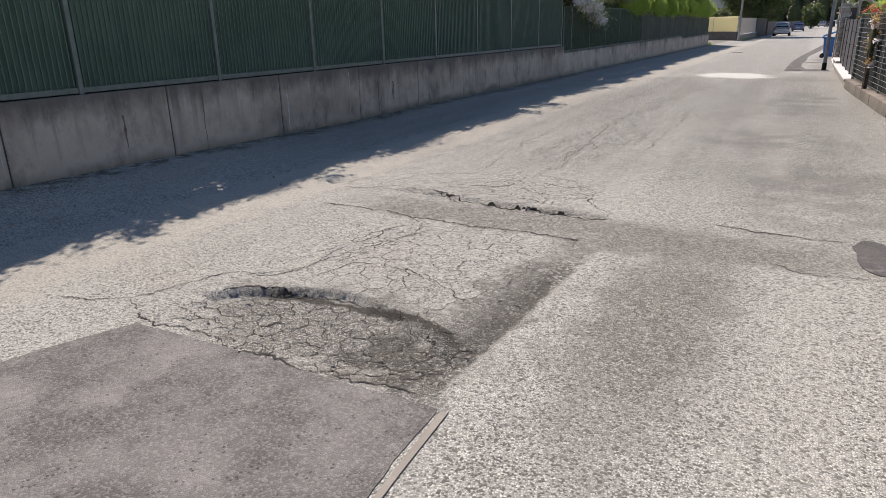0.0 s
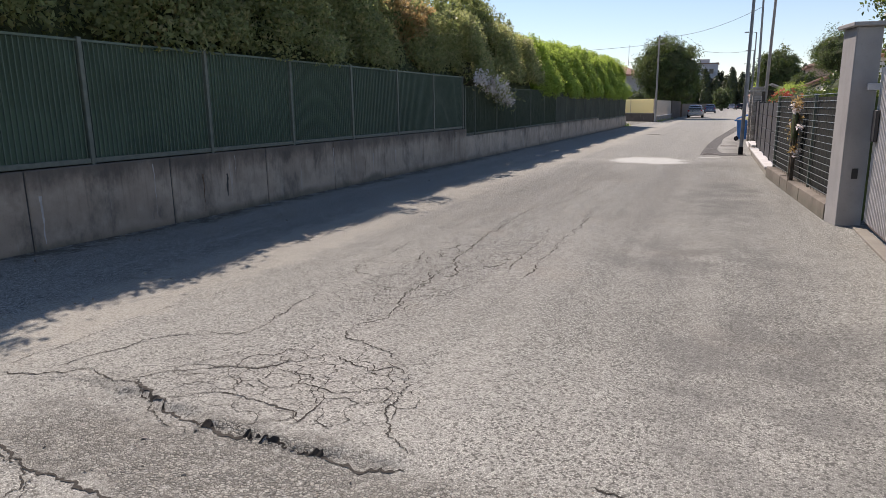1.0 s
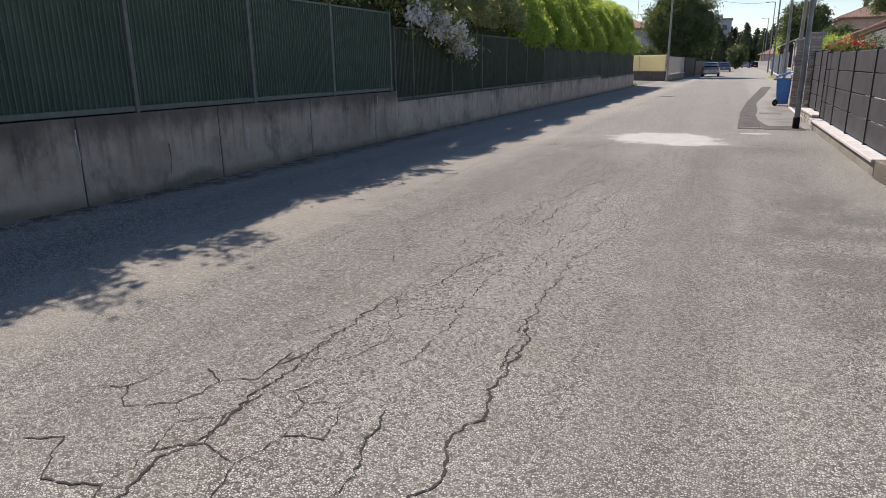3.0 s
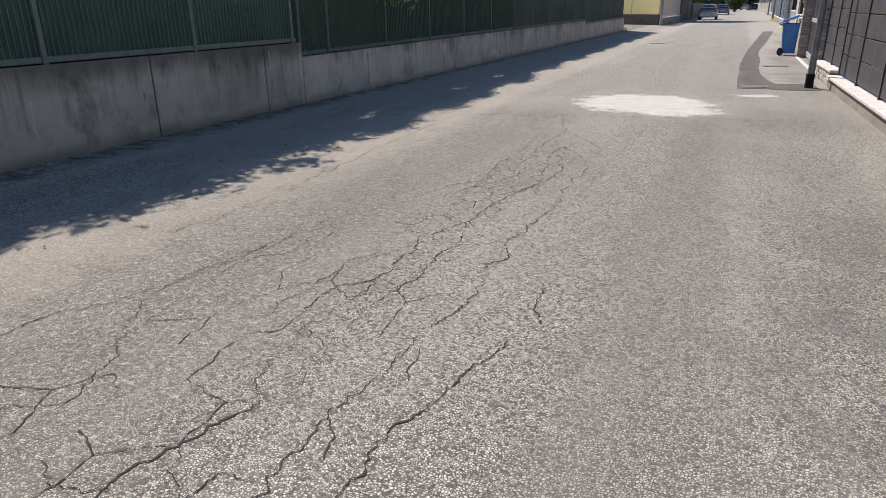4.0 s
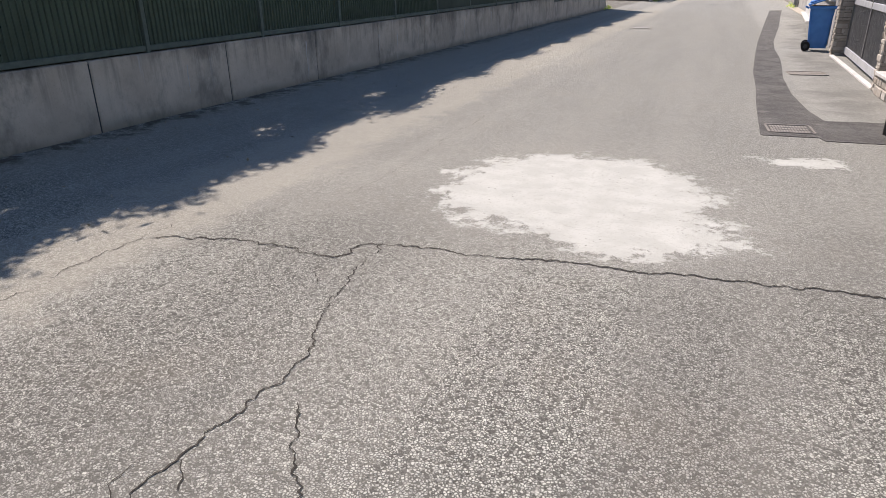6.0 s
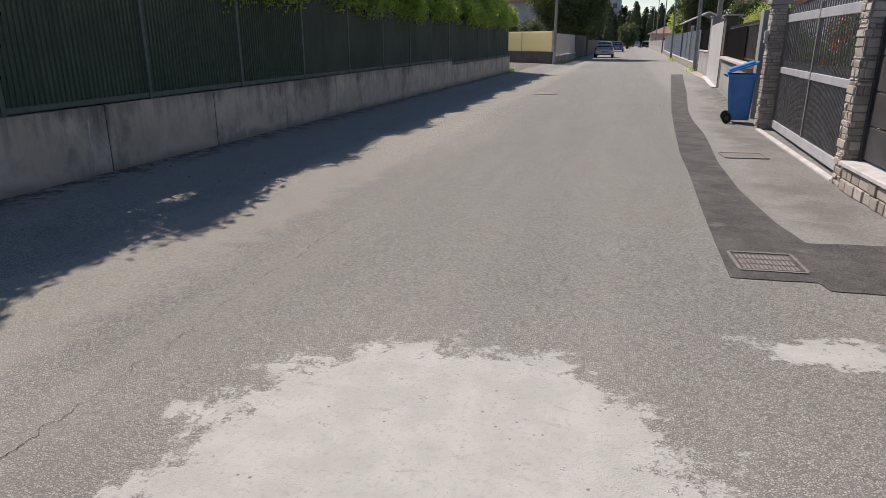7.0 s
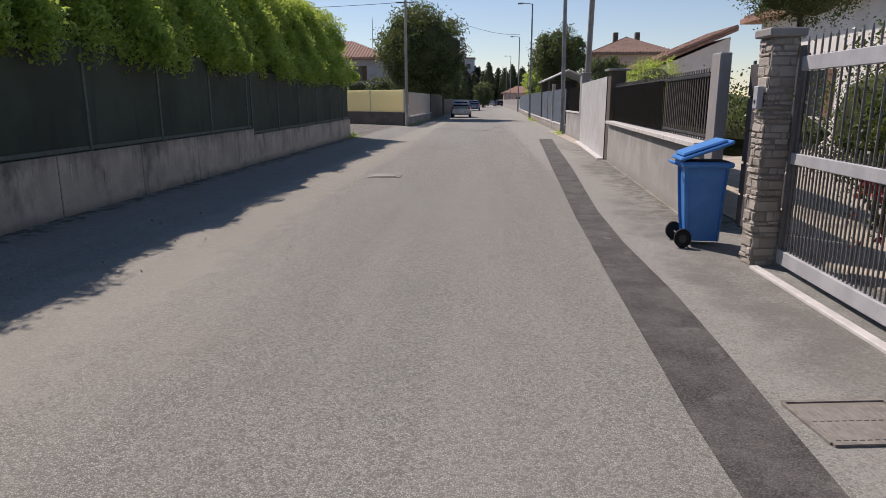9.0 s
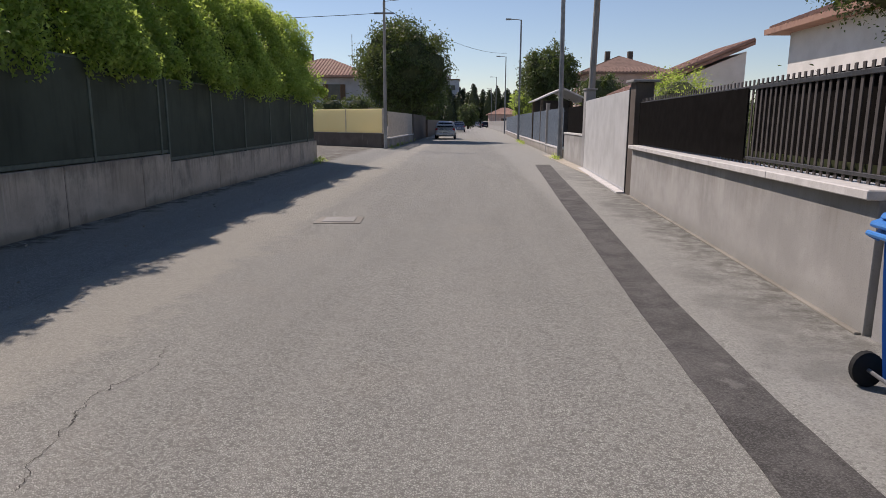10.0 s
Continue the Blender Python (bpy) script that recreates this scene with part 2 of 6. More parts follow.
    pale = n.mix(n.m("MULTIPLY", scuff, 0.45), pale, (0.27, 0.262, 0.25))
    base = n.mix(n.m("MULTIPLY", cem, 0.95), base, pale)
    base = n.mix(1.0, base, (0.98, 1.0, 0.965), "MULTIPLY")
    n.color(base)
    h = n.m("ADD", n.m("MULTIPLY", n.ramp(edge, 0.0, 0.22), n.m("ADD", 0.35, n.m("MULTIPLY", stone, 0.5))), n.m("MULTIPLY", mid, 0.5))
    h = n.m("ADD", h, n.m("MULTIPLY", n.m("MULTIPLY", worn, n.ramp(cedge, 0.0, 0.25)), 1.2))
    h = n.m("MULTIPLY", h, n.m("SUBTRACT", 1.0, n.m("MULTIPLY", n.m("MAXIMUM", cem, n.m("MULTIPLY", smooth_side, 0.5)), 0.75)))
    n.bump(h, 0.85, 0.006)
    n.bsdf.inputs["Specular IOR Level"].default_value = 0.15
    return n.mat


def patch_material(name, a, b, stones=0.35, scale=120):
    n = Nodes(name, 0.92)
    p = n.world_pos
    st, _, _ = n.split(n.voronoi(p, scale, out="Color"))
    ed = n.voronoi(p, scale, "DISTANCE_TO_EDGE")
    c = n.mix(n.ramp(n.noise(p, 2.4, 5, 0.65), 0.35, 0.66), a, b)
    c = n.mix(n.m("MULTIPLY", n.ramp(st, 0.3, 1.0), stones), c, (0.34, 0.33, 0.31))
    c = n.mix(n.m("MULTIPLY", n.ramp(ed, 0.12, 0.02), 0.35), c, (0.05, 0.048, 0.046))
    c = n.mix(n.m("MULTIPLY", n.ramp(n.noise(p, 5.0, 4), 0.58, 0.72), 0.3), c, (0.30, 0.285, 0.265))
    hole = n.m("MULTIPLY", n.ramp(n.voronoi(p, 34), 0.30, 0.16), n.ramp(n.noise(p, 9, 2), 0.48, 0.58))
    c = n.mix(n.m("MULTIPLY", hole, 0.75), c, (0.035, 0.033, 0.031))
    n.color(c)
    n.bump(n.m("ADD", n.ramp(ed, 0, 0.2), n.m("SUBTRACT", n.noise(p, 25, 3), hole)), 0.6, 0.004)
    return n.mat


def concrete_material(name, a, b, streaks=0.55, tint=(0.10, 0.095, 0.08)):
    """Cast concrete with runs of dirt and lime from the top and pores."""
    n = Nodes(name, 0.88)
    p = n.world_pos
    _, _, z = n.split(p)
    run = n.noise(n.scaled(p, (2.0, 2.0, 1.1)), 1.0, 6, 0.72)
    run2 = n.noise(n.scaled(p, (7.0, 7.0, 0.7)), 1.0, 4, 0.65)
    cloud = n.noise(p, 1.4, 5, 0.6)
    pores = n.noise(p, 70, 3, 0.6)
    c = n.mix(n.ramp(cloud, 0.34, 0.66), a, b)
    c = n.mix(n.m("MULTIPLY", n.ramp(run, 0.48, 0.72), streaks * 0.75), c, tint)
    c = n.mix(n.m("MULTIPLY", n.ramp(run2, 0.62, 0.74), streaks * 0.55), c, (0.50, 0.48, 0.44))
    c = n.mix(n.m("MULTIPLY", n.ramp(n.m("ADD", z, n.m("MULTIPLY", run, 0.7)), 0.95, 1.30), streaks * 0.9), c, (0.105, 0.088, 0.07))
    c = n.mix(n.m("MULTIPLY", n.ramp(n.m("SUBTRACT", n.m("MULTIPLY", cloud, 0.45), z), 0.02, 0.2), streaks * 0.7), c, (0.07, 0.078, 0.05))
    drip = n.noise(n.scaled(p, (11.0, 11.0, 0.55)), 1.0, 5, 0.7)
    reach = n.ramp(n.m("ADD", z, n.m("MULTIPLY", run2, 0.8)), 0.55, 1.25)
    c = n.mix(n.m("MULTIPLY", n.m("MULTIPLY", n.ramp(drip, 0.46, 0.70), reach), streaks * 0.62), c, (0.10, 0.082, 0.064))
    c = n.mix(n.m("MULTIPLY", n.ramp(n.noise(p, 5.5, 5, 0.7), 0.50, 0.72), streaks * 0.35), c, tuple(q * 0.62 for q in a))
    c = n.mix(n.m("MULTIPLY", n.ramp(pores, 0.58, 0.7), 0.3), c, tuple(q * 0.5 for q in a))
    n.color(c)
    n.bump(n.m("ADD", n.m("MULTIPLY", pores, 0.6), cloud), 0.3, 0.008)
    return n.mat


def leaf_material(name, dark, light, tip=None, glow=0.35, shine=(0.35, 0.45, 0.07)):
    n = Nodes(name, 0.45)
    r = n.island()
    c = n.mix(n.ramp(r, 0.0, 0.9), dark, light)
    if tip:
        c = n.mix(n.ramp(r, 0.80, 0.86), c, tip)
    c = n.mix(n.m("MULTIPLY", n.ramp(n.noise(n.world_pos, 1.3, 2), 0.4, 0.65), 0.5), c, dark)
    n.color(c)
    tr = n.nt.nodes.new("ShaderNodeBsdfTranslucent")
    n.put(tr.inputs[0], n.mix(0.5, c, shine))
    mx = n.nt.nodes.new("ShaderNodeMixShader")
    mx.inputs[0].default_value = glow
    n.nt.links.new(n.bsdf.outputs[0], mx.inputs[1])
    n.nt.links.new(tr.outputs[0], mx.inputs[2])
    n.nt.links.new(mx.outputs[0], n.nt.nodes["Material Output"].inputs[0])
    return n.mat


def stone_material():
    n = Nodes("pale_stone", 0.85)
    p = n.world_pos
    c = n.mix(n.each(), (0.31, 0.28, 0.24), (0.50, 0.465, 0.415))
    c = n.mix(n.m("MULTIPLY", n.ramp(n.noise(p, 12, 4), 0.4, 0.7), 0.4), c, (0.28, 0.22, 0.17))
    n.color(c)
    n.bump(n.noise(p, 45, 4, 0.65), 0.6, 0.012)
    return n.mat


def net_material(name, k, base):
    """Woven shading net: fine weave, sun-bleached patches."""
    n = Nodes(name, 0.85)
    p = n.world_pos
    c = n.mix(n.ramp(n.noise(p, 0.9, 4), 0.35, 0.65), base, tuple(v * 1.4 for v in base))
    c = n.mix(n.m("MULTIPLY", n.ramp(n.noise(n.scaled(p, (1, 3, 0.4)), 2.0, 3), 0.5, 0.75), 0.5), c, tuple(v * 0.65 for v in base))
    n.bsdf.inputs["Specular IOR Level"].default_value = 0.2
    n.color(n.mix(k, c, (0.006, 0.008, 0.007)))
    n.bump(n.noise(p, 240, 2), 0.4, 0.002)
    return n.mat


def glass_material():
    n = Nodes("car_glass", 0.06)
    n.color((0.015, 0.018, 0.02))
    return n.mat


def roof_material(name, a, b):
    n = Nodes(name, 0.85)
    c = n.mix(n.each(), a, b)
    c = n.mix(n.m("MULTIPLY", n.ramp(n.noise(n.world_pos, 2.5, 4), 0.45, 0.7), 0.5), c, tuple(q * 0.5 for q in a))
    n.color(c)
    n.bump(n.noise(n.world_pos, 30, 3), 0.3, 0.01)
    return n.mat


ROAD = road_material()
SLAB = patch_material("old_cement_patch", (0.080, 0.075, 0.068), (0.175, 0.166, 0.153), 0.34, 95)
TRENCH = patch_material("dark_trench_asphalt", (0.046, 0.043, 0.039), (0.108, 0.102, 0.094), 0.26, 140)
TAR = patch_material("tar_repair", (0.055, 0.052, 0.050), (0.085, 0.08, 0.076), 0.2, 150)
CRACK = plain("crack_dirt", (0.034, 0.031, 0.027), (0.062, 0.056, 0.048), 0.95, grain=90)
CONCRETE = concrete_material("stained_concrete", (0.45, 0.37, 0.28), (0.60, 0.505, 0.39), 0.8)
CONCRETE_OLD = concrete_material("dark_stained_concrete", (0.37, 0.30, 0.225), (0.51, 0.425, 0.325), 0.95)
JOINT = plain("joint_dirt", (0.06, 0.055, 0.05), (0.09, 0.083, 0.075), 0.95)
RUST = plain("rust_run", (0.13, 0.085, 0.055), (0.22, 0.16, 0.11), 0.95, scale=12)
LIME = plain("lime_run", (0.42, 0.405, 0.375), (0.55, 0.53, 0.49), 0.95, scale=12)
PLASTER = concrete_material("grey_plaster", (0.285, 0.278, 0.262), (0.37, 0.361, 0.342), 0.3, (0.27, 0.25, 0.22))
PILLAR_GREY = concrete_material("grey_pillar_plaster", (0.29, 0.285, 0.28), (0.37, 0.36, 0.35), 0.2, (0.22, 0.21, 0.19))
KERB = concrete_material("old_kerb_concrete", (0.24, 0.215, 0.185), (0.36, 0.33, 0.29), 0.45)
COPING = plain("white_coping_stone", (0.50, 0.485, 0.46), (0.62, 0.605, 0.58), 0.6)
KERB_DARK = concrete_material("soil_stained_kerb", (0.12, 0.10, 0.078), (0.21, 0.18, 0.145), 0.6)
STONE = stone_material()
MORTAR = plain("pillar_mortar", (0.22, 0.20, 0.172), (0.30, 0.272, 0.238), 0.95)
NET = net_material("green_shade_net", 0.0, (0.078, 0.118, 0.082))
NET_FRONT = net_material("black_green_shade_net", 0.0, (0.050, 0.058, 0.042))
NET_DEEP = net_material("dark_shade_net", 0.0, (0.098, 0.120, 0.082))
STEEL_DEEP = plain("dark_green_steel", (0.088, 0.110, 0.078), (0.108, 0.132, 0.095), 0.75, scale=4)
GREEN_STEEL = plain("green_painted_steel", (0.092, 0.132, 0.098), (0.118, 0.162, 0.122), 0.5, scale=4)
POST_DEEP = plain("dark_green_post", (0.095, 0.112, 0.088), (0.125, 0.145, 0.115), 0.7, scale=9)
POST_STEEL = plain("weathered_green_post", (0.105, 0.125, 0.098), (0.15, 0.168, 0.138), 0.55, scale=9)
DARK_PANEL = plain("anthracite_composite", (0.052, 0.051, 0.054), (0.075, 0.073, 0.077), 0.6, scale=3)
DARK_POST = plain("anthracite_post", (0.035, 0.035, 0.038), (0.05, 0.05, 0.053), 0.45)
GATE_GREY = plain("grey_gate_paint", (0.36, 0.37, 0.39), (0.45, 0.46, 0.48), 0.4, scale=5)
GATE_BAR = plain("grey_gate_bars", (0.13, 0.125, 0.12), (0.19, 0.183, 0.176), 0.5, scale=8)
WHITE_BAR = plain("white_gate_bars", (0.50, 0.49, 0.48), (0.62, 0.61, 0.60), 0.45)
BROWN_SHEET = plain("rusty_brown_sheet", (0.11, 0.085, 0.075), (0.17, 0.135, 0.12), 0.6)
GATE_BACK = plain("dull_gate_backing", (0.20, 0.195, 0.19), (0.29, 0.285, 0.28), 0.6, scale=3)
SHEET_GREY = plain("pale_sheet_metal", (0.42, 0.42, 0.41), (0.52, 0.52, 0.51), 0.5, scale=2)
BLACK_STEEL = plain("black_steel", (0.02, 0.02, 0.021), (0.035, 0.035, 0.037), 0.5)
WIRE = plain("galvanised_wire", (0.20, 0.22, 0.21), (0.30, 0.32, 0.31), 0.4, 0.5)
POLE_STEEL = plain("grey_pole_steel", (0.16, 0.165, 0.17), (0.24, 0.245, 0.25), 0.45, 0.4, scale=4)
POLE_CONC = concrete_material("pole_concrete", (0.28, 0.27, 0.255), (0.38, 0.37, 0.35), 0.3)
RUBBER = plain("black_rubber", (0.012, 0.012, 0.012), (0.022, 0.022, 0.022), 0.75)
BIN_BLUE = plain("blue_bin_plastic", (0.038, 0.19, 0.52), (0.055, 0.24, 0.60), 0.42, scale=5, grain=140, bump=0.08)
BIN_LABEL = plain("faded_label", (0.25, 0.38, 0.58), (0.34, 0.46, 0.64), 0.5)
IRON_PALE = plain("dusty_iron", (0.19, 0.175, 0.158), (0.27, 0.25, 0.228), 0.85, scale=14)
SOIL = plain("pale_garden_gravel", (0.36, 0.32, 0.26), (0.47, 0.43, 0.36), 0.95, scale=3, grain=45, bump=0.5)
BARK = plain("bark", (0.085, 0.068, 0.05), (0.14, 0.115, 0.09), 0.95, scale=9, grain=50, bump=0.6)
# colours of the solid foliage cores, with the shade between leaves put in
CORE_LIGHT = plain("dark_hedge_core", (0.10, 0.125, 0.048), (0.16, 0.19, 0.07), 0.95, scale=5)
CORE = plain("dark_foliage_core", (0.040, 0.050, 0.022), (0.070, 0.082, 0.036), 0.95, scale=5)
LEAF_DARK = leaf_material("evergreen_leaves", (0.16, 0.19, 0.085), (0.35, 0.38, 0.17), (0.44, 0.38, 0.20), 0.65, (0.56, 0.58, 0.22))
LEAF_RED = leaf_material("reddish_leaves", (0.20, 0.17, 0.07), (0.40, 0.30, 0.13), (0.52, 0.30, 0.14), 0.65, (0.64, 0.45, 0.2))
LEAF_HEDGE = leaf_material("laurel_leaves", (0.19, 0.27, 0.06), (0.36, 0.46, 0.10), (0.48, 0.54, 0.15), 0.70, (0.60, 0.76, 0.13))
LEAF_TREE = leaf_material("tree_leaves", (0.026, 0.046, 0.017), (0.07, 0.11, 0.034), (0.09, 0.13, 0.04), 0.25)
LEAF_FAR = leaf_material("distant_conifers", (0.016, 0.028, 0.018), (0.036, 0.056, 0.032), None, 0.1)
LEAF_OLIVE = leaf_material("olive_green_leaves", (0.09, 0.115, 0.045), (0.22, 0.25, 0.10), (0.28, 0.28, 0.12), 0.6, (0.40, 0.45, 0.14))
PETAL_WHITE = leaf_material("white_petals", (0.78, 0.71, 0.70), (0.88, 0.85, 0.84), None, 0.5, (0.9, 0.85, 0.85))
PETAL_RED = leaf_material("red_petals", (0.55, 0.03, 0.05), (0.72, 0.08, 0.10), None, 0.25)
DRY = leaf_material("dry_leaves", (0.20, 0.14, 0.08), (0.42, 0.36, 0.28), None, 0.1)
YELLOW = leaf_material("translucent_yellow_sheet", (0.86, 0.79, 0.52), (0.88, 0.82, 0.58), None, 0.85, (0.98, 0.92, 0.66))
BASE_BROWN = concrete_material("brown_plinth", (0.085, 0.065, 0.052), (0.12, 0.095, 0.078), 0.4)
PALING = plain("pale_paling", (0.46, 0.40, 0.33), (0.58, 0.51, 0.43), 0.6)
BLUE_SLAT = plain("blue_grey_slats", (0.085, 0.11, 0.14), (0.12, 0.15, 0.185), 0.55, scale=3)
HOUSE_WHITE = plain("white_render", (0.62, 0.60, 0.56), (0.72, 0.70, 0.66), 0.9, scale=1.5)
HOUSE_PINK = plain("pink_render", (0.48, 0.34, 0.29), (0.57, 0.42, 0.36), 0.9, scale=1.5)
HOUSE_GREY = plain("grey_render", (0.44, 0.44, 0.46), (0.53, 0.53, 0.55), 0.9, scale=1.5)
TILE = roof_material("clay_roof_tiles", (0.28, 0.15, 0.105), (0.40, 0.245, 0.18))
TILE_DARK = roof_material("weathered_roof_tiles", (0.20, 0.12, 0.09), (0.31, 0.20, 0.15))
WINDOW_DARK = plain("window_glass", (0.025, 0.03, 0.035), (0.04, 0.045, 0.05), 0.12)
SHUTTER = plain("brown_shutter", (0.12, 0.075, 0.05), (0.17, 0.11, 0.07), 0.7)
CAR_SILVER = plain("silver_car_paint", (0.42, 0.43, 0.45), (0.47, 0.48, 0.50), 0.25, 0.6, scale=2)
CAR_DARK = plain("dark_blue_car_paint", (0.018, 0.022, 0.035), (0.025, 0.03, 0.045), 0.2, 0.3, scale=2)
CAR_BLUE = plain("grey_blue_car_paint", (0.16, 0.19, 0.25), (0.20, 0.23, 0.29), 0.25, 0.5, scale=2)
GLASS = glass_material()
LAMP_RED = plain("red_lamp_plastic", (0.40, 0.02, 0.02), (0.5, 0.03, 0.03), 0.25)
PLATE = plain("plate_white", (0.62, 0.62, 0.60), (0.7, 0.7, 0.68), 0.4)
RIM = plain("alloy_rim", (0.4, 0.4, 0.41), (0.5, 0.5, 0.51), 0.3, 0.8)
CABLE = plain("black_cable", (0.02, 0.02, 0.02), (0.03, 0.03, 0.03), 0.7)


# ---- mesh helpers ----
def part(name, bm, material, parent=None, label=""):
    me = bpy.data.meshes.new(name)
    bm.to_mesh(me)
    bm.free()
    me.materials.append(material)
    ob = new(name, me)
    ob.parent = parent
    return tagged(ob, label) if label else ob


def thing(name, m, label, category, group="", kind=""):
    ob = new(name)
    ob.empty_display_size = 0.1
    ob.matrix_basis = m
    return tagged(ob, label, category, group, kind)


def box(bm, x0, x1, y0, y1, z0, z1, bevel=0.0):
    m = Matrix.Translation(((x0 + x1) / 2, (y0 + y1) / 2, (z0 + z1) / 2)) @ Matrix.Diagonal((x1 - x0, y1 - y0, z1 - z0, 1))
    v = bmesh.ops.create_cube(bm, size=1, matrix=m)["verts"]
    if bevel:
        edges = list({e for q in v for e in q.link_edges})
        bmesh.ops.bevel(bm, geom=edges, offset=bevel, segments=1, affect="EDGES")
    return bm


def block(x0, x1, y0, y1, z0, z1, bevel=0.0):
    return box(bmesh.new(), x0, x1, y0, y1, z0, z1, bevel)


def tube(points, radii, sides=8, bm=None):
    """A tapered round rod along points."""
    bm = bm or bmesh.new()
    rings = []
    for i, p in enumerate(points):
        p = Vector(p)
        d = (Vector(points[min(i + 1, len(points) - 1)]) - Vector(points[max(i - 1, 0)])).normalized()
        side = d.cross(Vector((0.31, 0.95, 0.05)) if abs(d.z) > 0.9 else Vector((0, 0, 1))).normalized()
        up = side.cross(d)
        r = radii[i] if isinstance(radii, (list, tuple)) else radii
        rings.append([bm.verts.new(p + (side * math.cos(a) + up * math.sin(a)) * r) for a in (2 * math.pi * k / sides for k in range(sides))])
    for a, b in zip(rings, rings[1:]):
        for k in range(sides):
            bm.faces.new((a[k], a[(k + 1) % sides], b[(k + 1) % sides], b[k]))
    bm.faces.new(rings[0][::-1])
    bm.faces.new(rings[-1])
    bmesh.ops.recalc_face_normals(bm, faces=bm.faces)
    return bm


def along(a, b, z=0.0):
    """Pose at a with local x towards b; local y points to the carriageway for a line on the east side."""
    d = Vector((b[0] - a[0], b[1] - a[1], 0))
    return Matrix.Translation((a[0], a[1], z)) @ Matrix.Rotation(math.atan2(d.y, d.x), 4, "Z"), d.length


def wave(p, seed, f=1.0):
    """Smooth pseudo noise of many points at once, about -1 to 1."""
    x, y, z = p[:, 0] * f, p[:, 1] * f, p[:, 2] * f
    s = seed * 1.7
    return (np.sin(1.9 * x + 1.3 * y + s) + np.sin(2.3 * y - 1.7 * z + 2 * s) + np.sin(2.9 * z + 1.1 * x - s) + np.sin(4.3 * x - 3.1 * y + 2.7 * z + s)) / 4


def leaves(name, pts, size, material, parent, rng, droop=0.3, label="", wide=0.5):
    """Many small pointed leaves, one four-sided blade each, folded a little."""
    n = len(pts)
    d = rng.normal(size=(n, 3))
    d[:, 2] -= droop
    d /= np.linalg.norm(d, axis=1)[:, None]
    s = np.cross(d, rng.normal(size=(n, 3)))
    s /= np.linalg.norm(s, axis=1)[:, None]
    k = (size * rng.uniform(0.65, 1.35, n))[:, None]
    up = np.cross(s, d) * k * 0.12
    v = np.stack([pts - d * k * 0.5, pts + s * k * wide * 0.5 + up, pts + d * k * 0.5, pts - s * k * wide * 0.5 + up], 1).reshape(-1, 3)
    me = bpy.data.meshes.new(name)
    me.vertices.add(4 * n)
    me.vertices.foreach_set("co", v.astype(np.float32).ravel())
    me.loops.add(4 * n)
    me.loops.foreach_set("vertex_index", np.arange(4 * n, dtype=np.int32))
    me.polygons.add(n)
    me.polygons.foreach_set("loop_start", np.arange(0, 4 * n, 4, dtype=np.int32))
    me.update(calc_edges=True)
    me.materials.append(material)
    ob = new(name, me)
    ob.parent = parent
    return tagged(ob, label, kind="stuff")


def blob(c, r, seed, rough=0.22, div=3):
    """An uneven closed body, added inside a crown to close gaps and thicken its shadow."""
    bm = bmesh.new()
    bmesh.ops.create_icosphere(bm, subdivisions=div, radius=1)
    for v in bm.verts:
        k = 1 + rough * noise.noise(v.co * 1.7 + Vector((seed, seed * 2.3, 0))) + rough * 0.6 * noise.noise(v.co * 4 + Vector((0, seed, seed)))
        v.co = Vector((v.co.x * r[0] * k + c[0], v.co.y * r[1] * k + c[1], v.co.z * r[2] * k + c[2]))
    return bm


def crown_points(rng, c, r, count, seed, clump=0.16, per=60):
    """Leaf places gathered in clumps over an uneven ellipsoid."""
    k = max(8, count // per)
    d = rng.normal(size=(k, 3))
    d /= np.linalg.norm(d, axis=1)[:, None]
    rad = rng.uniform(0.72, 1.0, k) * (1 + 0.22 * wave(d * 2.2, seed))
    heads = d * rad[:, None] * np.array(r) + np.array(c)
    idx = rng.integers(0, k, count)
    return heads[idx] + rng.normal(size=(count, 3)) * np.array(r).mean() * clump * rng.uniform(0.5, 1.2, k)[idx][:, None]


def tree(name, at, height, crown, material, label, seed, count=4000, size=0.10, trunk=0.13, category="tree", group="", core=0.72, clump=0.10):
    """crown: height of its middle and its three half-widths."""
    rng = np.random.default_rng(seed)
    t = thing(name, Matrix.Translation((at[0], at[1], 0)), label, category, group)
    zc, rx, ry, rz = crown
    lean = [(0, 0, -0.05), (0.05, 0.02, zc * 0.4), (-0.03, 0.05, zc), (0, 0, zc + rz * 0.5)]
    part("trunk", tube(lean, [trunk, trunk * 0.8, trunk * 0.55, trunk * 0.2], 8), BARK, t)
    bm = bmesh.new()
    for i in range(7):
        a = i * 2.4 + seed
        z0 = zc - rz * 0.75 + i * rz * 0.15
        tip = (math.cos(a) * rx * 0.75, math.sin(a) * ry * 0.75, z0 + rz * 0.55)
        tube([(0, 0, z0), (tip[0] * 0.5, tip[1] * 0.5, z0 + rz * 0.2), tip], [trunk * 0.4, trunk * 0.25, trunk * 0.08], 5, bm)
    part("limbs", bm, BARK, t)
    if core:
        # solid filler, not leaves: blocks sun and closes the gaps in the crown
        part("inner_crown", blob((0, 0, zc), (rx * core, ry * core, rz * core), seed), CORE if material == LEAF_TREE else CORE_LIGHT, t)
    leaves("crown", crown_points(rng, (0, 0, zc), (rx, ry, rz), count, seed, clump), size, material, t, rng)
    return t


# ---- ground and carriageway ----
def sm(v, a, b):
    k = min(1.0, max(0.0, (v - a) / (b - a)))
    return k * k * (3 - 2 * k)


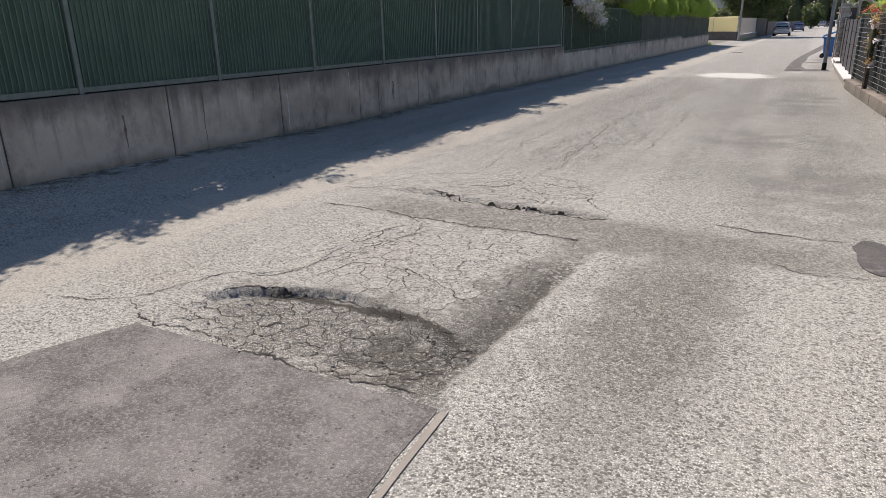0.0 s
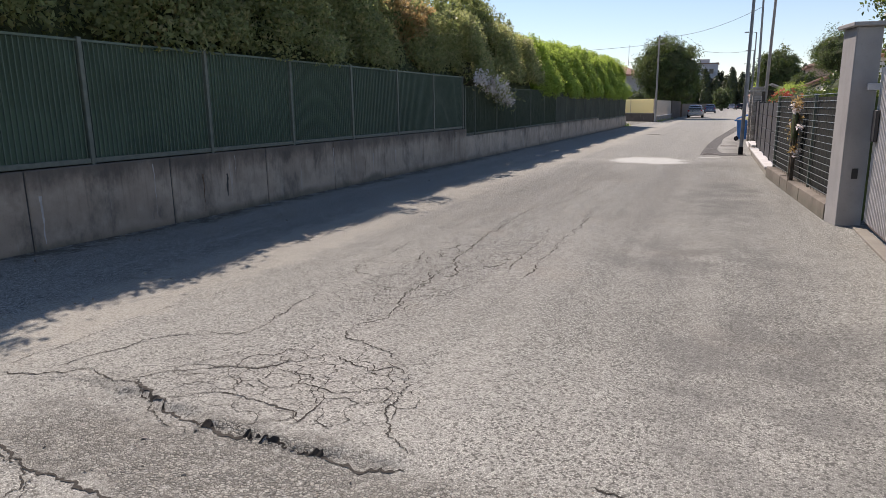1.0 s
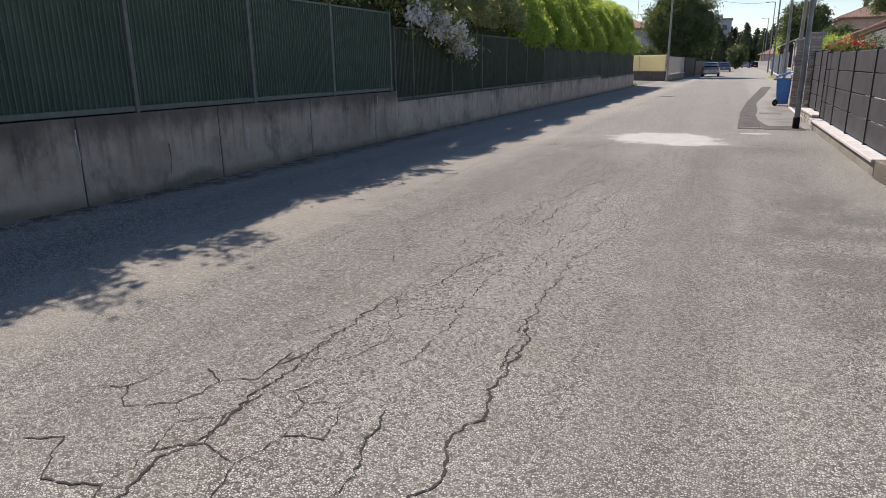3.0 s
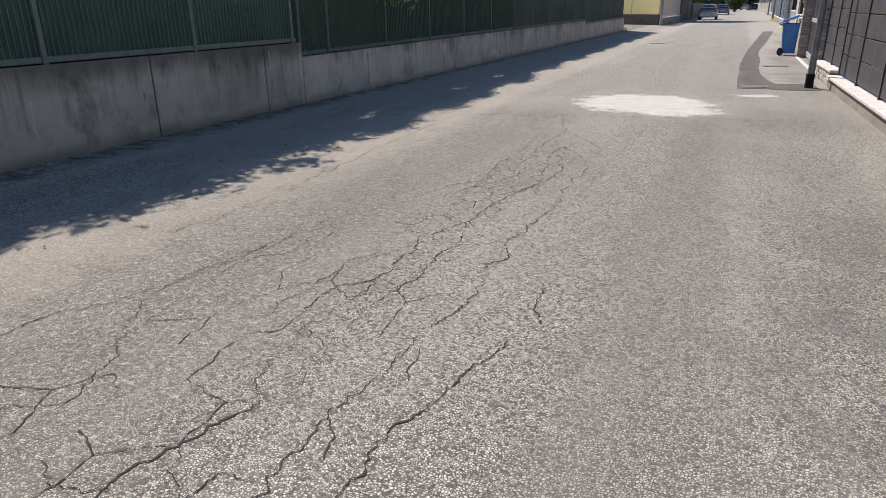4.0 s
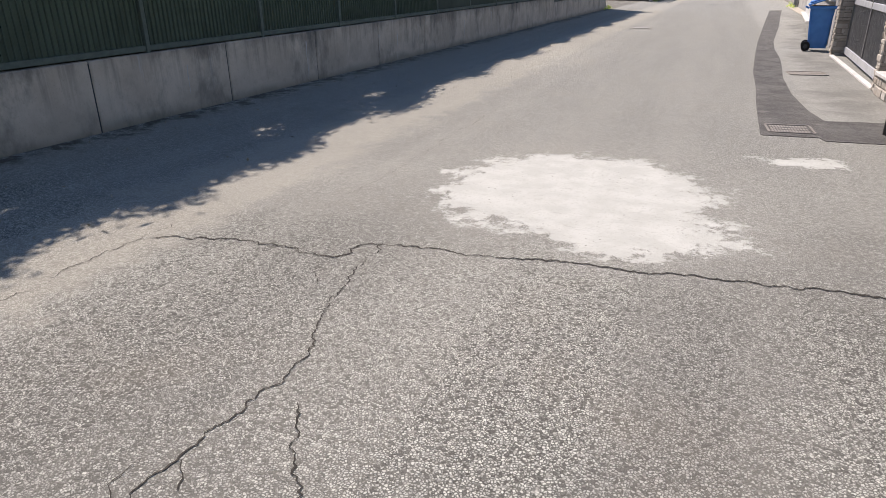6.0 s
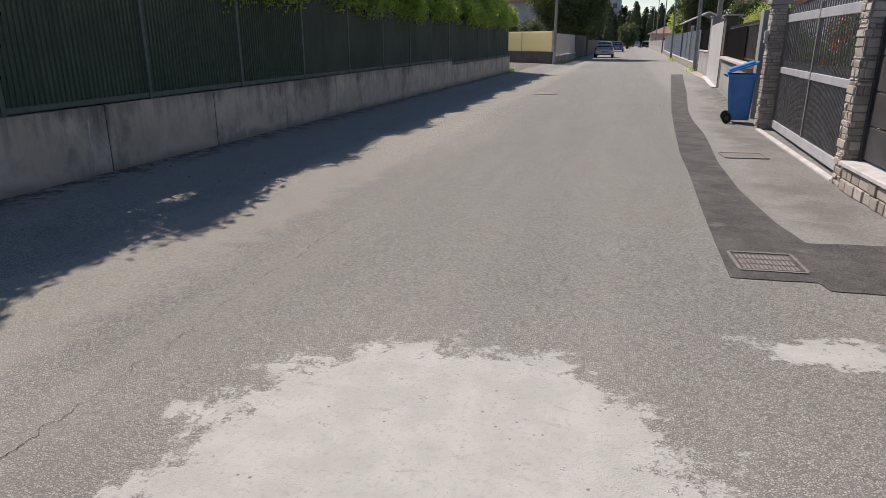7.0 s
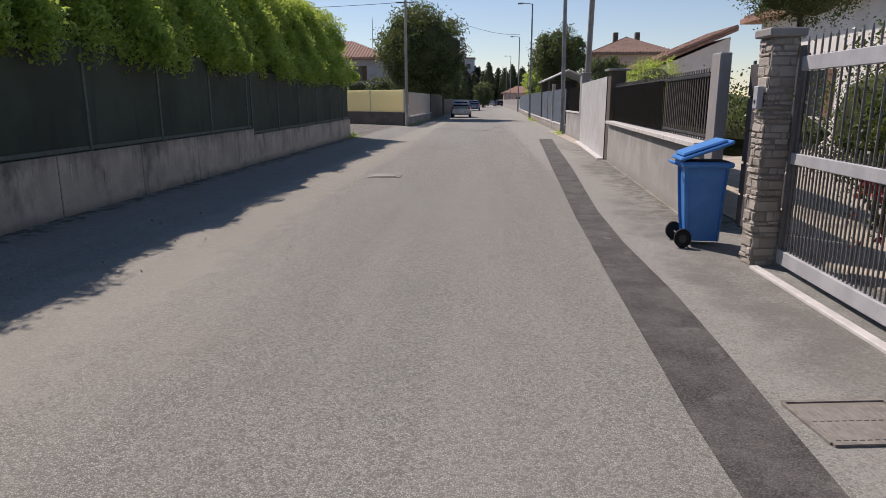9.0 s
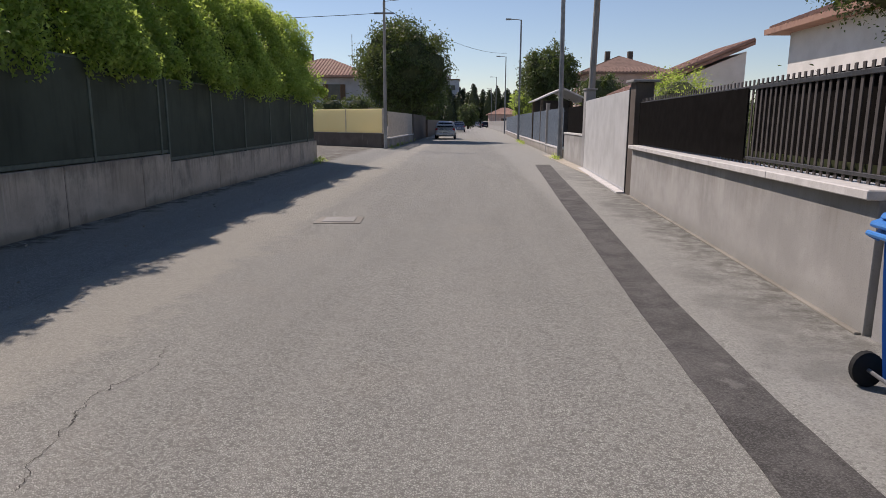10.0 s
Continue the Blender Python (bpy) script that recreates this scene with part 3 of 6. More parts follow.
def height(x, y):
    """Height of the ground: a slight rise to the west wall, the sunken break and its edges."""
    if not (-40 < x < 40 and -20 < y < 80):
        return 0.0
    h = 0.055 * sm(-x, 4.3, 6.1) * (1.0 + 0.9 * sm(-y, -9, -4)) * sm(x, -30, -12)
    h += 0.008 * noise.noise(Vector((x * 0.6, y * 0.5, 3.0))) * sm(-x, -20, -3)
    if -4 < x < 2.2 and 0 < y < 7:
        rough = noise.noise(Vector((x * 9, y * 9, 0))) * 0.6 + noise.noise(Vector((x * 22, y * 22, 5))) * 0.4
        wob = 0.10 * noise.noise(Vector((x * 4, y * 4, 1))) + 0.05 * noise.noise(Vector((x * 11, y * 11, 2)))
        d = math.hypot((x + 1.35) / 0.98, (y - 1.9 - 0.1 * math.sin(x * 3)) / (0.45 if y > 1.9 else 0.40)) + wob
        sharp = 0.09 if y > 1.95 else 0.55
        sink = sm(1 - d, 0, sharp)
        h -= 0.050 * sink - 0.012 * sink * rough
        g = abs(x + 0.50 - 0.035 * (y - 1.6)) / 0.18 + wob
        strip = sm(1 - g, 0, 0.5) * sm(y, 1.6, 1.9) * sm(-y, -4.2, -3.7)
        h -= 0.020 * strip - 0.010 * strip * rough
        run = sm(x, -3.3, -2.2) * sm(-x, 0.3, 0.55)
        y1 = 4.78 + 0.16 * sm(-x, 1.4, 2.3) + 0.07 * wob * 10
        y2 = 4.14 + 0.03 * math.sin(x * 5) + 0.05 * wob * 10
        h += run * (0.020 * sm(y, y1 - 0.03, y1) * sm(-y, -y1 - 0.7, -y1) - 0.014 * sm(y, y2 - 0.3, y2) * sm(-y, -y1, -y1 + 0.05))
        h += run * 0.008 * rough * sm(y, 3.9, 4.2) * sm(-y, -5.0, -4.7)
    return h


def spread(*runs):
    vals = []
    for a, b, step in runs:
        k = max(1, round((b - a) / step))
        vals += [a + (b - a) * i / k for i in range(k)]
    return vals + [runs[-1][1]]


def ground_sheet():
    xs = spread((-1500, -60, 480), (-60, -12, 12), (-12, -3.6, 0.4), (-3.6, 1.2, 0.03), (1.2, 4, 0.2), (4, 16, 3), (16, 64, 16), (64, 1500, 480))
    ys = spread((-1000, -40, 320), (-40, -4, 9), (-4, 0.9, 0.35), (0.9, 5.6, 0.025), (5.6, 24, 0.4), (24, 84, 2), (84, 300, 24), (300, 2500, 550))
    verts = [(x, y, height(x, y)) for y in ys for x in xs]
    w = len(xs)
    faces = [(j * w + i, j * w + i + 1, (j + 1) * w + i + 1, (j + 1) * w + i) for j in range(len(ys) - 1) for i in range(w - 1)]
    me = bpy.data.meshes.new("road")
    me.from_pydata(verts, [], faces)
    me.materials.append(ROAD)
    for q in me.polygons:
        q.use_smooth = True
    return tagged(new("road", me), "cracked and patched pale grey asphalt street", "road", kind="structure")


road = ground_sheet()


def finer(points, step):
    """A smooth line through the points, cut into short steps."""
    out = []
    n = len(points)
    for i in range(n - 1):
        p0, p1, p2, p3 = (Vector(points[max(0, min(n - 1, i + k))]) for k in (-1, 0, 1, 2))
        steps = max(2, int((p2 - p1).length / step))
        for j in range(steps):
            t = j / steps
            out.append(0.5 * ((2 * p1) + (p2 - p0) * t + (2 * p0 - 5 * p1 + 4 * p2 - p3) * t * t + (3 * p1 - p0 - 3 * p2 + p3) * t ** 3))
    return out + [Vector(points[-1])]


def crack(points, width, seed, rough=1.0):
    line = finer(points, 0.014)
    bm = bmesh.new()
    rows = []
    for i, p in enumerate(line):
        a, b = line[max(0, i - 1)], line[min(len(line) - 1, i + 1)]
        d = (b - a).normalized()
        s = Vector((-d.y, d.x))
        o = (0.045 * noise.noise(Vector((p.x * 4, p.y * 4, seed))) + 0.030 * noise.noise(Vector((p.x * 13, p.y * 13, seed))) + 0.022 * noise.noise(Vector((p.x * 42, p.y * 42, seed)))) * rough
        ends = min(1.0, (i + 0.4) / 7, (len(line) - i - 0.6) / 7)
        w = 0.88 * width * ends * max(0.3, 0.8 + 0.8 * noise.noise(Vector((p.x * 5, p.y * 5, seed + 9))) + 0.3 * noise.noise(Vector((p.x * 30, p.y * 30, seed))))
        c = p + s * o
        sides = []
        for k in (-1, 1):
            e = c + s * k * w * max(0.15, 0.5 + 0.5 * noise.noise(Vector((p.x * 38, p.y * 38, seed + 20 * k))) + 0.3 * noise.noise(Vector((p.x * 90, p.y * 90, seed + 31 * k))))
            sides.append(bm.verts.new((e.x, e.y, height(e.x, e.y) + 0.0035)))
        rows.append(sides)
    for a, b in zip(rows, rows[1:]):
        bm.faces.new((a[0], b[0], b[1], a[1]))
    bmesh.ops.recalc_face_normals(bm, faces=bm.faces)
    part("crack", bm, CRACK, road)


crack_seed = [0.0]


def crack_run(width, *points):
    crack_seed[0] += 3.7
    crack(list(points), width * (1.35 if points[0][1] < 11 else 0.82), crack_seed[0])


def crack_net(inside, x0, x1, y0, y1, cx, cy, width, keep, seed):
    """Polygonal fatigue cracking: the borders of jittered cells that lie inside a zone, as thin ragged ribbons in one mesh."""
    r = random.Random(seed)
    pts = []
    for j in range(int((y1 - y0) / cy) + 3):
        for i in range(int((x1 - x0) / cx) + 3):
            pts.append(Vector((x0 + (i - 1 + 0.5 * (j % 2) + r.uniform(-0.42, 0.42)) * cx, y0 + (j - 1 + r.uniform(-0.42, 0.42)) * cy)))
    verts, _, tris, *_ = geometry.delaunay_2d_cdt(pts, [], [], 0, 1e-6)
    centre, sides = [], collections.defaultdict(list)
    for k, f in enumerate(tris):
        a, b, c = (verts[q] for q in f)
        centre.append((a + b + c) / 3)
        for q, w in ((f[0], f[1]), (f[1], f[2]), (f[2], f[0])):
            sides[min(q, w), max(q, w)].append(k)
    bm = bmesh.new()
    for pair in sides.values():
        if len(pair) < 2:
            continue
        a, b = centre[pair[0]], centre[pair[1]]
        m = (a + b) / 2
        k = inside(m.x, m.y)
        if k <= 0 or r.random() > keep * k:
            continue
        d = (b - a).normalized()
        s = Vector((-d.y, d.x))
        n = max(3, int((b - a).length / 0.022))
        w0 = width * r.uniform(0.4, 1.25)
        rows = []
        for i in range(n + 1):
            p = a.lerp(b, i / n)
            bend = min(i, n - i) / n
            p = p + s * (bend * 0.09 * noise.noise(Vector((p.x * 7, p.y * 7, seed))) + bend * 0.05 * noise.noise(Vector((p.x * 23, p.y * 23, seed))))
            w = w0 * max(0.15, 0.6 + 0.9 * noise.noise(Vector((p.x * 31, p.y * 31, seed + 4))))
            rows.append([bm.verts.new((q.x, q.y, height(q.x, q.y) + 0.0034)) for q in (p - s * w / 2, p + s * w / 2)])
        for u, v in zip(rows, rows[1:]):
            bm.faces.new((u[0], u[1], v[1], v[0]))
    bmesh.ops.recalc_face_normals(bm, faces=bm.faces)
    tagged(part("crack_network", bm, CRACK, road), kind="stuff")


def oval(cx, cy, rx, ry):
    return lambda x, y: sm(1.15 - math.hypot((x - cx) / rx, (y - cy) / ry), 0.0, 0.3)


# the broken stretch
crack_run(0.0075, (-3.11, 1.56), (-2.62, 1.77), (-2.42, 2.31), (-2.05, 2.53), (-2.04, 3.17), (-1.95, 3.74))
crack_run(0.00833333, (-2.62, 1.77), (-2.24, 1.56), (-1.92, 1.57), (-1.26, 1.53), (-0.77, 1.53), (-0.43, 1.57))
crack_run(0.00666667, (-2.28, 2.34), (-2.02, 2.71), (-1.90, 3.19), (-1.73, 3.75), (-1.93, 4.13))
crack_run(0.0075, (-1.86, 2.48), (-1.71, 2.92), (-1.13, 2.89), (-0.68, 2.58))
crack_run(0.0108333, (-2.21, 2.05), (-2.06, 2.21), (-1.72, 2.33), (-1.48, 2.37), (-1.06, 2.28))
crack_run(0.0166667, (-2.33, 5.05), (-1.81, 4.79), (-1.28, 4.75), (-0.76, 4.71), (-0.40, 4.75))
crack_run(0.0158333, (-3.06, 4.20), (-2.40, 4.22), (-1.80, 4.14), (-1.19, 4.10), (-0.47, 4.11))
crack_run(0.015, (0.38, 4.92), (0.80, 4.86), (1.09, 4.84), (1.36, 4.81))
crack_run(0.00666667, (0.85, 4.12), (1.09, 3.98), (1.35, 4.03), (1.64, 4.04))
crack_run(0.00833333, (-2.14, 2.95), (-2.01, 3.67), (-1.88, 3.88), (-1.99, 4.12), (-2.36, 4.18))
crack_run(0.00666667, (-1.97, 2.83), (-1.80, 3.14), (-1.78, 3.53), (-1.60, 3.91))
# long cracks along the wheel track
crack_run(0.01, (-3.27, 4.83), (-2.91, 4.95), (-2.77, 5.04), (-2.44, 5.00), (-2.24, 5.20), (-1.97, 5.40), (-1.70, 5.50), (-1.60, 5.72), (-1.46, 5.84))
crack_run(0.01, (-2.44, 5.00), (-2.23, 4.96), (-1.85, 4.76), (-1.58, 4.67))
crack_run(0.01, (-1.93, 4.90), (-1.83, 5.01), (-1.69, 5.08), (-1.49, 5.07), (-1.28, 5.05), (-1.15, 4.97), (-1.26, 4.89))
crack_run(0.008, (-1.97, 5.40), (-1.74, 5.23), (-1.44, 5.26), (-1.36, 5.38), (-1.11, 5.35), (-1.01, 5.43))
crack_run(0.008, (-1.70, 5.50), (-1.42, 5.49), (-1.26, 5.34), (-1.12, 4.98), (-1.15, 4.90))
crack_run(0.01, (-1.46, 5.84), (-1.09, 5.71), (-0.98, 5.80), (-0.79, 5.61), (-0.78, 5.33), (-0.65, 5.07), (-0.44, 4.86))
crack_run(0.01, (-1.00, 5.84), (-1.19, 6.04), (-1.52, 6.14), (-1.64, 6.38), (-1.49, 6.70), (-1.65, 7.31), (-1.68, 8.41))
crack_run(0.008, (-3.00, 5.02), (-2.77, 5.73), (-2.31, 5.97), (-2.33, 6.46), (-2.45, 7.11))
crack_run(0.006, (-3.32, 4.94), (-3.35, 5.50), (-3.30, 6.25), (-3.18, 6.94))
crack_run(0.011, (-1.68, 7.88), (-1.51, 8.11), (-1.77, 8.67), (-1.79, 9.18), (-1.89, 10.04), (-1.87, 10.58), (-1.94, 12.15))
crack_run(0.009, (-1.11, 8.50), (-1.13, 9.25), (-1.14, 9.98), (-1.25, 10.85))
crack_run(0.008, (-1.41, 8.45), (-1.11, 8.50))
crack_run(0.008, (-1.50, 8.83), (-1.12, 8.89))
crack_run(0.007, (-1.48, 9.15), (-1.08, 9.27))
crack_run(0.007, (-1.50, 9.43), (-1.14, 9.47))
crack_run(0.007, (-1.51, 9.82), (-1.16, 9.87))
crack_run(0.01, (-0.84, 8.20), (-0.87, 8.89), (-0.89, 9.47), (-0.91, 10.01), (-0.90, 10.82), (-0.96, 12.00))
crack_run(0.008, (-2.54, 7.39), (-2.48, 7.70), (-2.58, 8.21), (-2.54, 8.73), (-2.58, 9.35))
crack_run(0.009, (-1.63, 7.51), (-1.68, 7.88), (-2.06, 8.44), (-2.24, 8.98))
crack_run(0.008, (-1.77, 8.67), (-2.04, 8.90), (-1.98, 9.34), (-2.16, 9.68))
crack_run(0.012, (-0.98, 11.38), (-0.99, 11.79), (-1.04, 12.06), (-1.02, 12.31), (-1.01, 12.80), (-1.03, 13.26), (-0.97, 13.70), (-0.84, 14.2))
crack_run(0.009, (-1.01, 12.80), (-1.20, 12.81), (-1.29, 12.94), (-1.29, 13.47), (-1.23, 14.15))
crack_run(0.012, (-1.99, 11.01), (-1.91, 11.32), (-1.83, 11.39), (-1.73, 11.39), (-1.75, 11.64), (-1.75, 11.83), (-1.91, 12.24), (-1.77, 12.43), (-1.74, 12.81), (-1.64, 13.39))
crack_run(0.009, (-1.64, 13.39), (-1.78, 13.83), (-1.75, 14.60))
crack_run(0.01, (-1.41, 11.21), (-1.42, 11.59), (-1.38, 11.78), (-1.43, 11.95), (-1.47, 12.55), (-1.46, 12.96), (-1.32, 12.97))
crack_run(0.008, (-2.10, 12.80), (-1.86, 12.72), (-1.72, 12.77))
crack_run(0.008, (-3.03, 12.98), (-3.10, 13.48), (-2.91, 13.86), (-2.74, 14.27), (-2.64, 15.38), (-2.35, 16.03))
crack_run(0.008, (-2.65, 12.89), (-2.31, 13.14), (-2.75, 13.92), (-2.74, 14.66), (-2.48, 15.44))
crack_run(0.008, (-2.24, 13.88), (-2.04, 14.03), (-2.05, 14.52), (-1.79, 15.21))
crack_run(0.007, (-3.00, 11.88), (-3.07, 12.53), (-2.96, 12.89))
crack_run(0.012, (-2.03, 13.80), (-1.92, 13.93), (-1.92, 14.13), (-1.95, 14.31), (-1.90, 14.45), (-1.77, 14.63), (-1.80, 14.93), (-1.75, 15.12), (-1.83, 15.38), (-1.62, 15.61))
crack_run(0.012, (-1.62, 15.61), (-1.65, 16.01), (-1.60, 16.40), (-1.50, 16.90))
crack_run(0.012, (-1.59, 14.00), (-1.62, 14.21), (-1.61, 14.39), (-1.59, 14.57), (-1.56, 14.76), (-1.61, 15.04), (-1.58, 15.35), (-1.59, 15.54))
crack_run(0.012, (-1.23, 14.15), (-1.19, 14.41), (-1.18, 14.62), (-1.25, 14.93), (-1.20, 15.17), (-1.25, 15.44), (-1.24, 15.83), (-1.20, 16.18), (-1.18, 16.64))
crack_run(0.012, (-0.75, 14.34), (-0.84, 14.53), (-0.85, 14.76), (-0.84, 14.94))
crack_run(0.009, (-1.95, 14.31), (-1.80, 14.37), (-1.63, 14.39))
crack_run(0.009, (-1.75, 14.63), (-1.62, 14.58))
crack_run(0.009, (-1.75, 15.12), (-1.62, 15.09))
crack_run(0.008, (-1.65, 16.01), (-1.44, 15.84), (-1.24, 15.83))
crack_run(0.01, (-3.48, 14.80), (-3.42, 15.46), (-3.43, 16.47), (-3.57, 18.69), (-3.55, 20.68))
crack_run(0.008, (-2.62, 14.33), (-2.65, 14.56), (-2.49, 14.79), (-2.49, 15.08))
crack_run(0.011, (-2.27, 16.35), (-2.18, 16.60), (-1.93, 17.03), (-2.01, 17.23), (-2.02, 17.86), (-1.86, 18.03), (-1.88, 18.78), (-1.85, 19.52), (-2.03, 20.16), (-2.14, 20.88))
crack_run(0.01, (-2.13, 16.30), (-1.99, 16.56), (-1.90, 16.73), (-1.83, 16.95), (-1.73, 17.16), (-1.56, 17.47), (-1.66, 18.04), (-1.63, 18.63))
crack_run(0.012, (-1.43, 16.55), (-1.40, 16.74), (-1.50, 16.90), (-1.43, 17.28), (-1.42, 17.57), (-1.50, 17.83), (-1.39, 18.07), (-1.47, 18.34))
crack_run(0.011, (-1.18, 16.64), (-1.21, 16.76), (-1.21, 17.09), (-1.24, 17.23), (-1.19, 17.47), (-1.24, 17.81), (-1.29, 18.04), (-1.47, 18.34), (-1.66, 18.61))
crack_run(0.009, (-1.31, 18.10), (-1.22, 18.28), (-1.29, 18.66), (-1.69, 19.31))
crack_run(0.008, (-1.59, 16.66), (-1.71, 16.85), (-1.50, 16.90))
crack_run(0.008, (-2.12, 16.45), (-1.92, 16.50), (-1.71, 16.71))
# the cross seam and beyond
crack_run(0.020, (-3.52, 20.43), (-2.92, 20.62), (-2.32, 20.57), (-2.18, 20.83), (-1.51, 20.90), (-0.75, 20.98), (0.22, 21.05), (1.45, 21.25))
crack_run(0.00833333, (-2.32, 20.55), (-2.20, 20.29), (-2.11, 20.18))
crack_run(0.00416667, (-2.88, 21.56), (-2.78, 22.33), (-2.83, 24.19), (-2.87, 28.54))
crack_run(0.00666667, (-2.77, 32.82), (-2.97, 33.66), (-2.87, 34.17), (-2.93, 34.68))
crack_run(0.01, (-5.03, 64.72), (-3.4, 60.2), (-1.79, 55.08))
crack_run(0.01, (-0.69, 47.16), (0.1, 47.35), (0.78, 47.63))
crack_run(0.00666667, (1.95, 39.6), (2.0, 38.9), (1.6, 38.3))
crack_net(oval(-1.45, 5.35, 0.85, 0.55), -2.4, -0.5, 4.7, 6.0, 0.20, 0.17, 0.009, 1.0, 1)
crack_net(oval(-1.3, 1.93, 0.95, 0.42), -2.4, -0.2, 1.4, 2.4, 0.15, 0.11, 0.011, 1.0, 2)
crack_net(oval(-1.25, 3.2, 0.75, 0.95), -2.1, -0.3, 2.2, 4.3, 0.19, 0.20, 0.008, 1.0, 3)
crack_net(oval(-1.9, 8.9, 0.85, 2.2), -3.0, -0.8, 6.4, 11.4, 0.27, 0.42, 0.0105, 0.9, 4)
crack_net(oval(-1.95, 13.4, 0.75, 2.6), -3.0, -0.9, 10.2, 16.6, 0.34, 0.55, 0.0085, 0.6, 5)
crack_net(lambda x, y: sm(0.36 - abs(x + 1.78 - 0.04 * (y - 17)), 0.0, 0.14) * sm(y, 15.4, 16.0) * sm(-y, -19.0, -18.2), -2.4, -1.1, 15.2, 19.2, 0.15, 0.25, 0.009, 1.0, 6)


def inlay(name, outline, material, label, seed, lift=0.006, jag=0.02, category="road patch", sharp=False):
    """A flat repair with an uneven edge, lying a few millimetres proud of the road."""
    loop = outline + [outline[0]]
    ring = [Vector(a).lerp(Vector(b), k / 12) for a, b in zip(loop, loop[1:]) for k in range(12)] if sharp else finer(loop, 0.05)[:-1]
    c = sum(ring, Vector((0, 0))) / len(ring)
    bm = bmesh.new()
    top = []
    for p in ring:
        q = p + (p - c).normalized() * jag * (noise.noise(Vector((p.x * 6, p.y * 6, seed))) + 0.6 * noise.noise(Vector((p.x * 25, p.y * 25, seed))))
        top.append(q)
    up = [bm.verts.new((q.x, q.y, height(q.x, q.y) + lift)) for q in top]
    low = [bm.verts.new((q.x, q.y, height(q.x, q.y) - 0.02)) for q in top]
    f = bm.faces.new(up)
    for i in range(len(up)):
        k = (i + 1) % len(up)
        bm.faces.new((up[i], low[i], low[k], up[k]))
    bmesh.ops.triangulate(bm, faces=[f])
    bmesh.ops.recalc_face_normals(bm, faces=bm.faces)
    ob = part(name, bm, material)
    return tagged(ob, label, category, kind="structure")


inlay("cement_patch", [(-2.7, 0.3), (-2.44, 1.1), (-2.28, 1.50), (-1.5, 1.52), (-0.85, 1.50), (-0.29, 1.50), (-0.26, 1.10), (-0.22, 0.80), (-0.2, -0.2), (-2.9, -0.2)], SLAB, "smooth grey cement repair in the asphalt", 1, 0.004, 0.012, sharp=True)
inlay("mortar_edge", [(-0.27, 1.47), (-0.235, 1.49), (-0.205, 1.10), (-0.178, 0.80), (-0.16, -0.2), (-0.185, -0.2), (-0.205, 0.80), (-0.235, 1.10)], KERB, "pale mortar edge along the cement repair", 5, 0.007, 0.008, sharp=True)
inlay("tar_patch", [(1.37, 4.72), (1.45, 4.92), (1.57, 4.87), (1.62, 4.5), (1.60, 4.22), (1.51, 4.13), (1.41, 4.27)], TAR, "small dark tar repair with a rounded edge", 2, 0.006, 0.02)
inlay("trench_patch", [(0.06, 24.77), (0.06, 25.5), (0.07, 26.8), (0.10, 28.2), (0.10, 29.8), (0.19, 32.4), (0.31, 35.4), (0.50, 38.8), (0.70, 42.6), (1.02, 48.2), (1.30, 53.2), (1.82, 53.3), (1.50, 48.4),
       (1.10, 41.7), (0.86, 38.4), (0.68, 35.9), (0.61, 33.8), (0.62, 32.0), (0.58, 30.8), (0.51, 29.2), (0.52, 27.6), (0.62, 26.3), (0.72, 25.72), (1.36, 25.80), (1.40, 24.70), (0.62, 24.66), (0.58, 24.80)], TRENCH, "dark asphalt strip over a filled trench", 3, 0.005, 0.02, sharp=True)


def drain(name, x0, x1, y0, y1, material, label, rows=2, slots=9, tilt=0.0):
    t = thing(name, pose((x0 + x1) / 2, (y0 + y1) / 2, 0, 0, 0, tilt), label, "drain cover")
    w, d = (x1 - x0) / 2, (y1 - y0) / 2
    part("pit", block(-w + 0.02, w - 0.02, -d + 0.02, d - 0.02, -0.05, 0.0065), KERB if y0 > 28 else TRENCH, t)
    bm = bmesh.new()
    for a in (-1, 1):
        box(bm, -w, w, a * d - 0.011, a * d + 0.011, -0.03, 0.012)
        box(bm, a * w - 0.011, a * w + 0.011, -d + 0.012, d - 0.012, -0.03, 0.0118)
    part("rim", bm, material, t)
    for r in range(rows):
        for s in range(slots):
            xa = -w + 0.03 + s * (2 * w - 0.06) / slots
            ya = -d + 0.03 + r * (2 * d - 0.06) / rows
            part("bar", block(xa, xa + (2 * w - 0.06) / slots * 0.70, ya, ya + (2 * d - 0.06) / rows - 0.025, -0.02, 0.010, 0.002), material, t)
    return t


drain("drain_grate", 0.13, 0.55, 24.95, 25.35, IRON_PALE, "cast-iron street drain grate in dark asphalt", 3, 13, 4)
drain("drain_grate", 0.63, 1.16, 29.64, 30.06, IRON_PALE, "rusty dusty drain grate in the pale asphalt edge", 2, 13, 6)
hatch = thing("manhole_cover", pose(-2.88, 40.02, 0.0, 0, 0, 3), "square manhole cover in a worn concrete collar", "manhole")
part("collar", block(-0.33, 0.33, -0.33, 0.33, -0.05, 0.010, 0.005), KERB, hatch)
part("cover", block(-0.23, 0.23, -0.23, 0.23, -0.04, 0.020, 0.004), PLASTER, hatch)

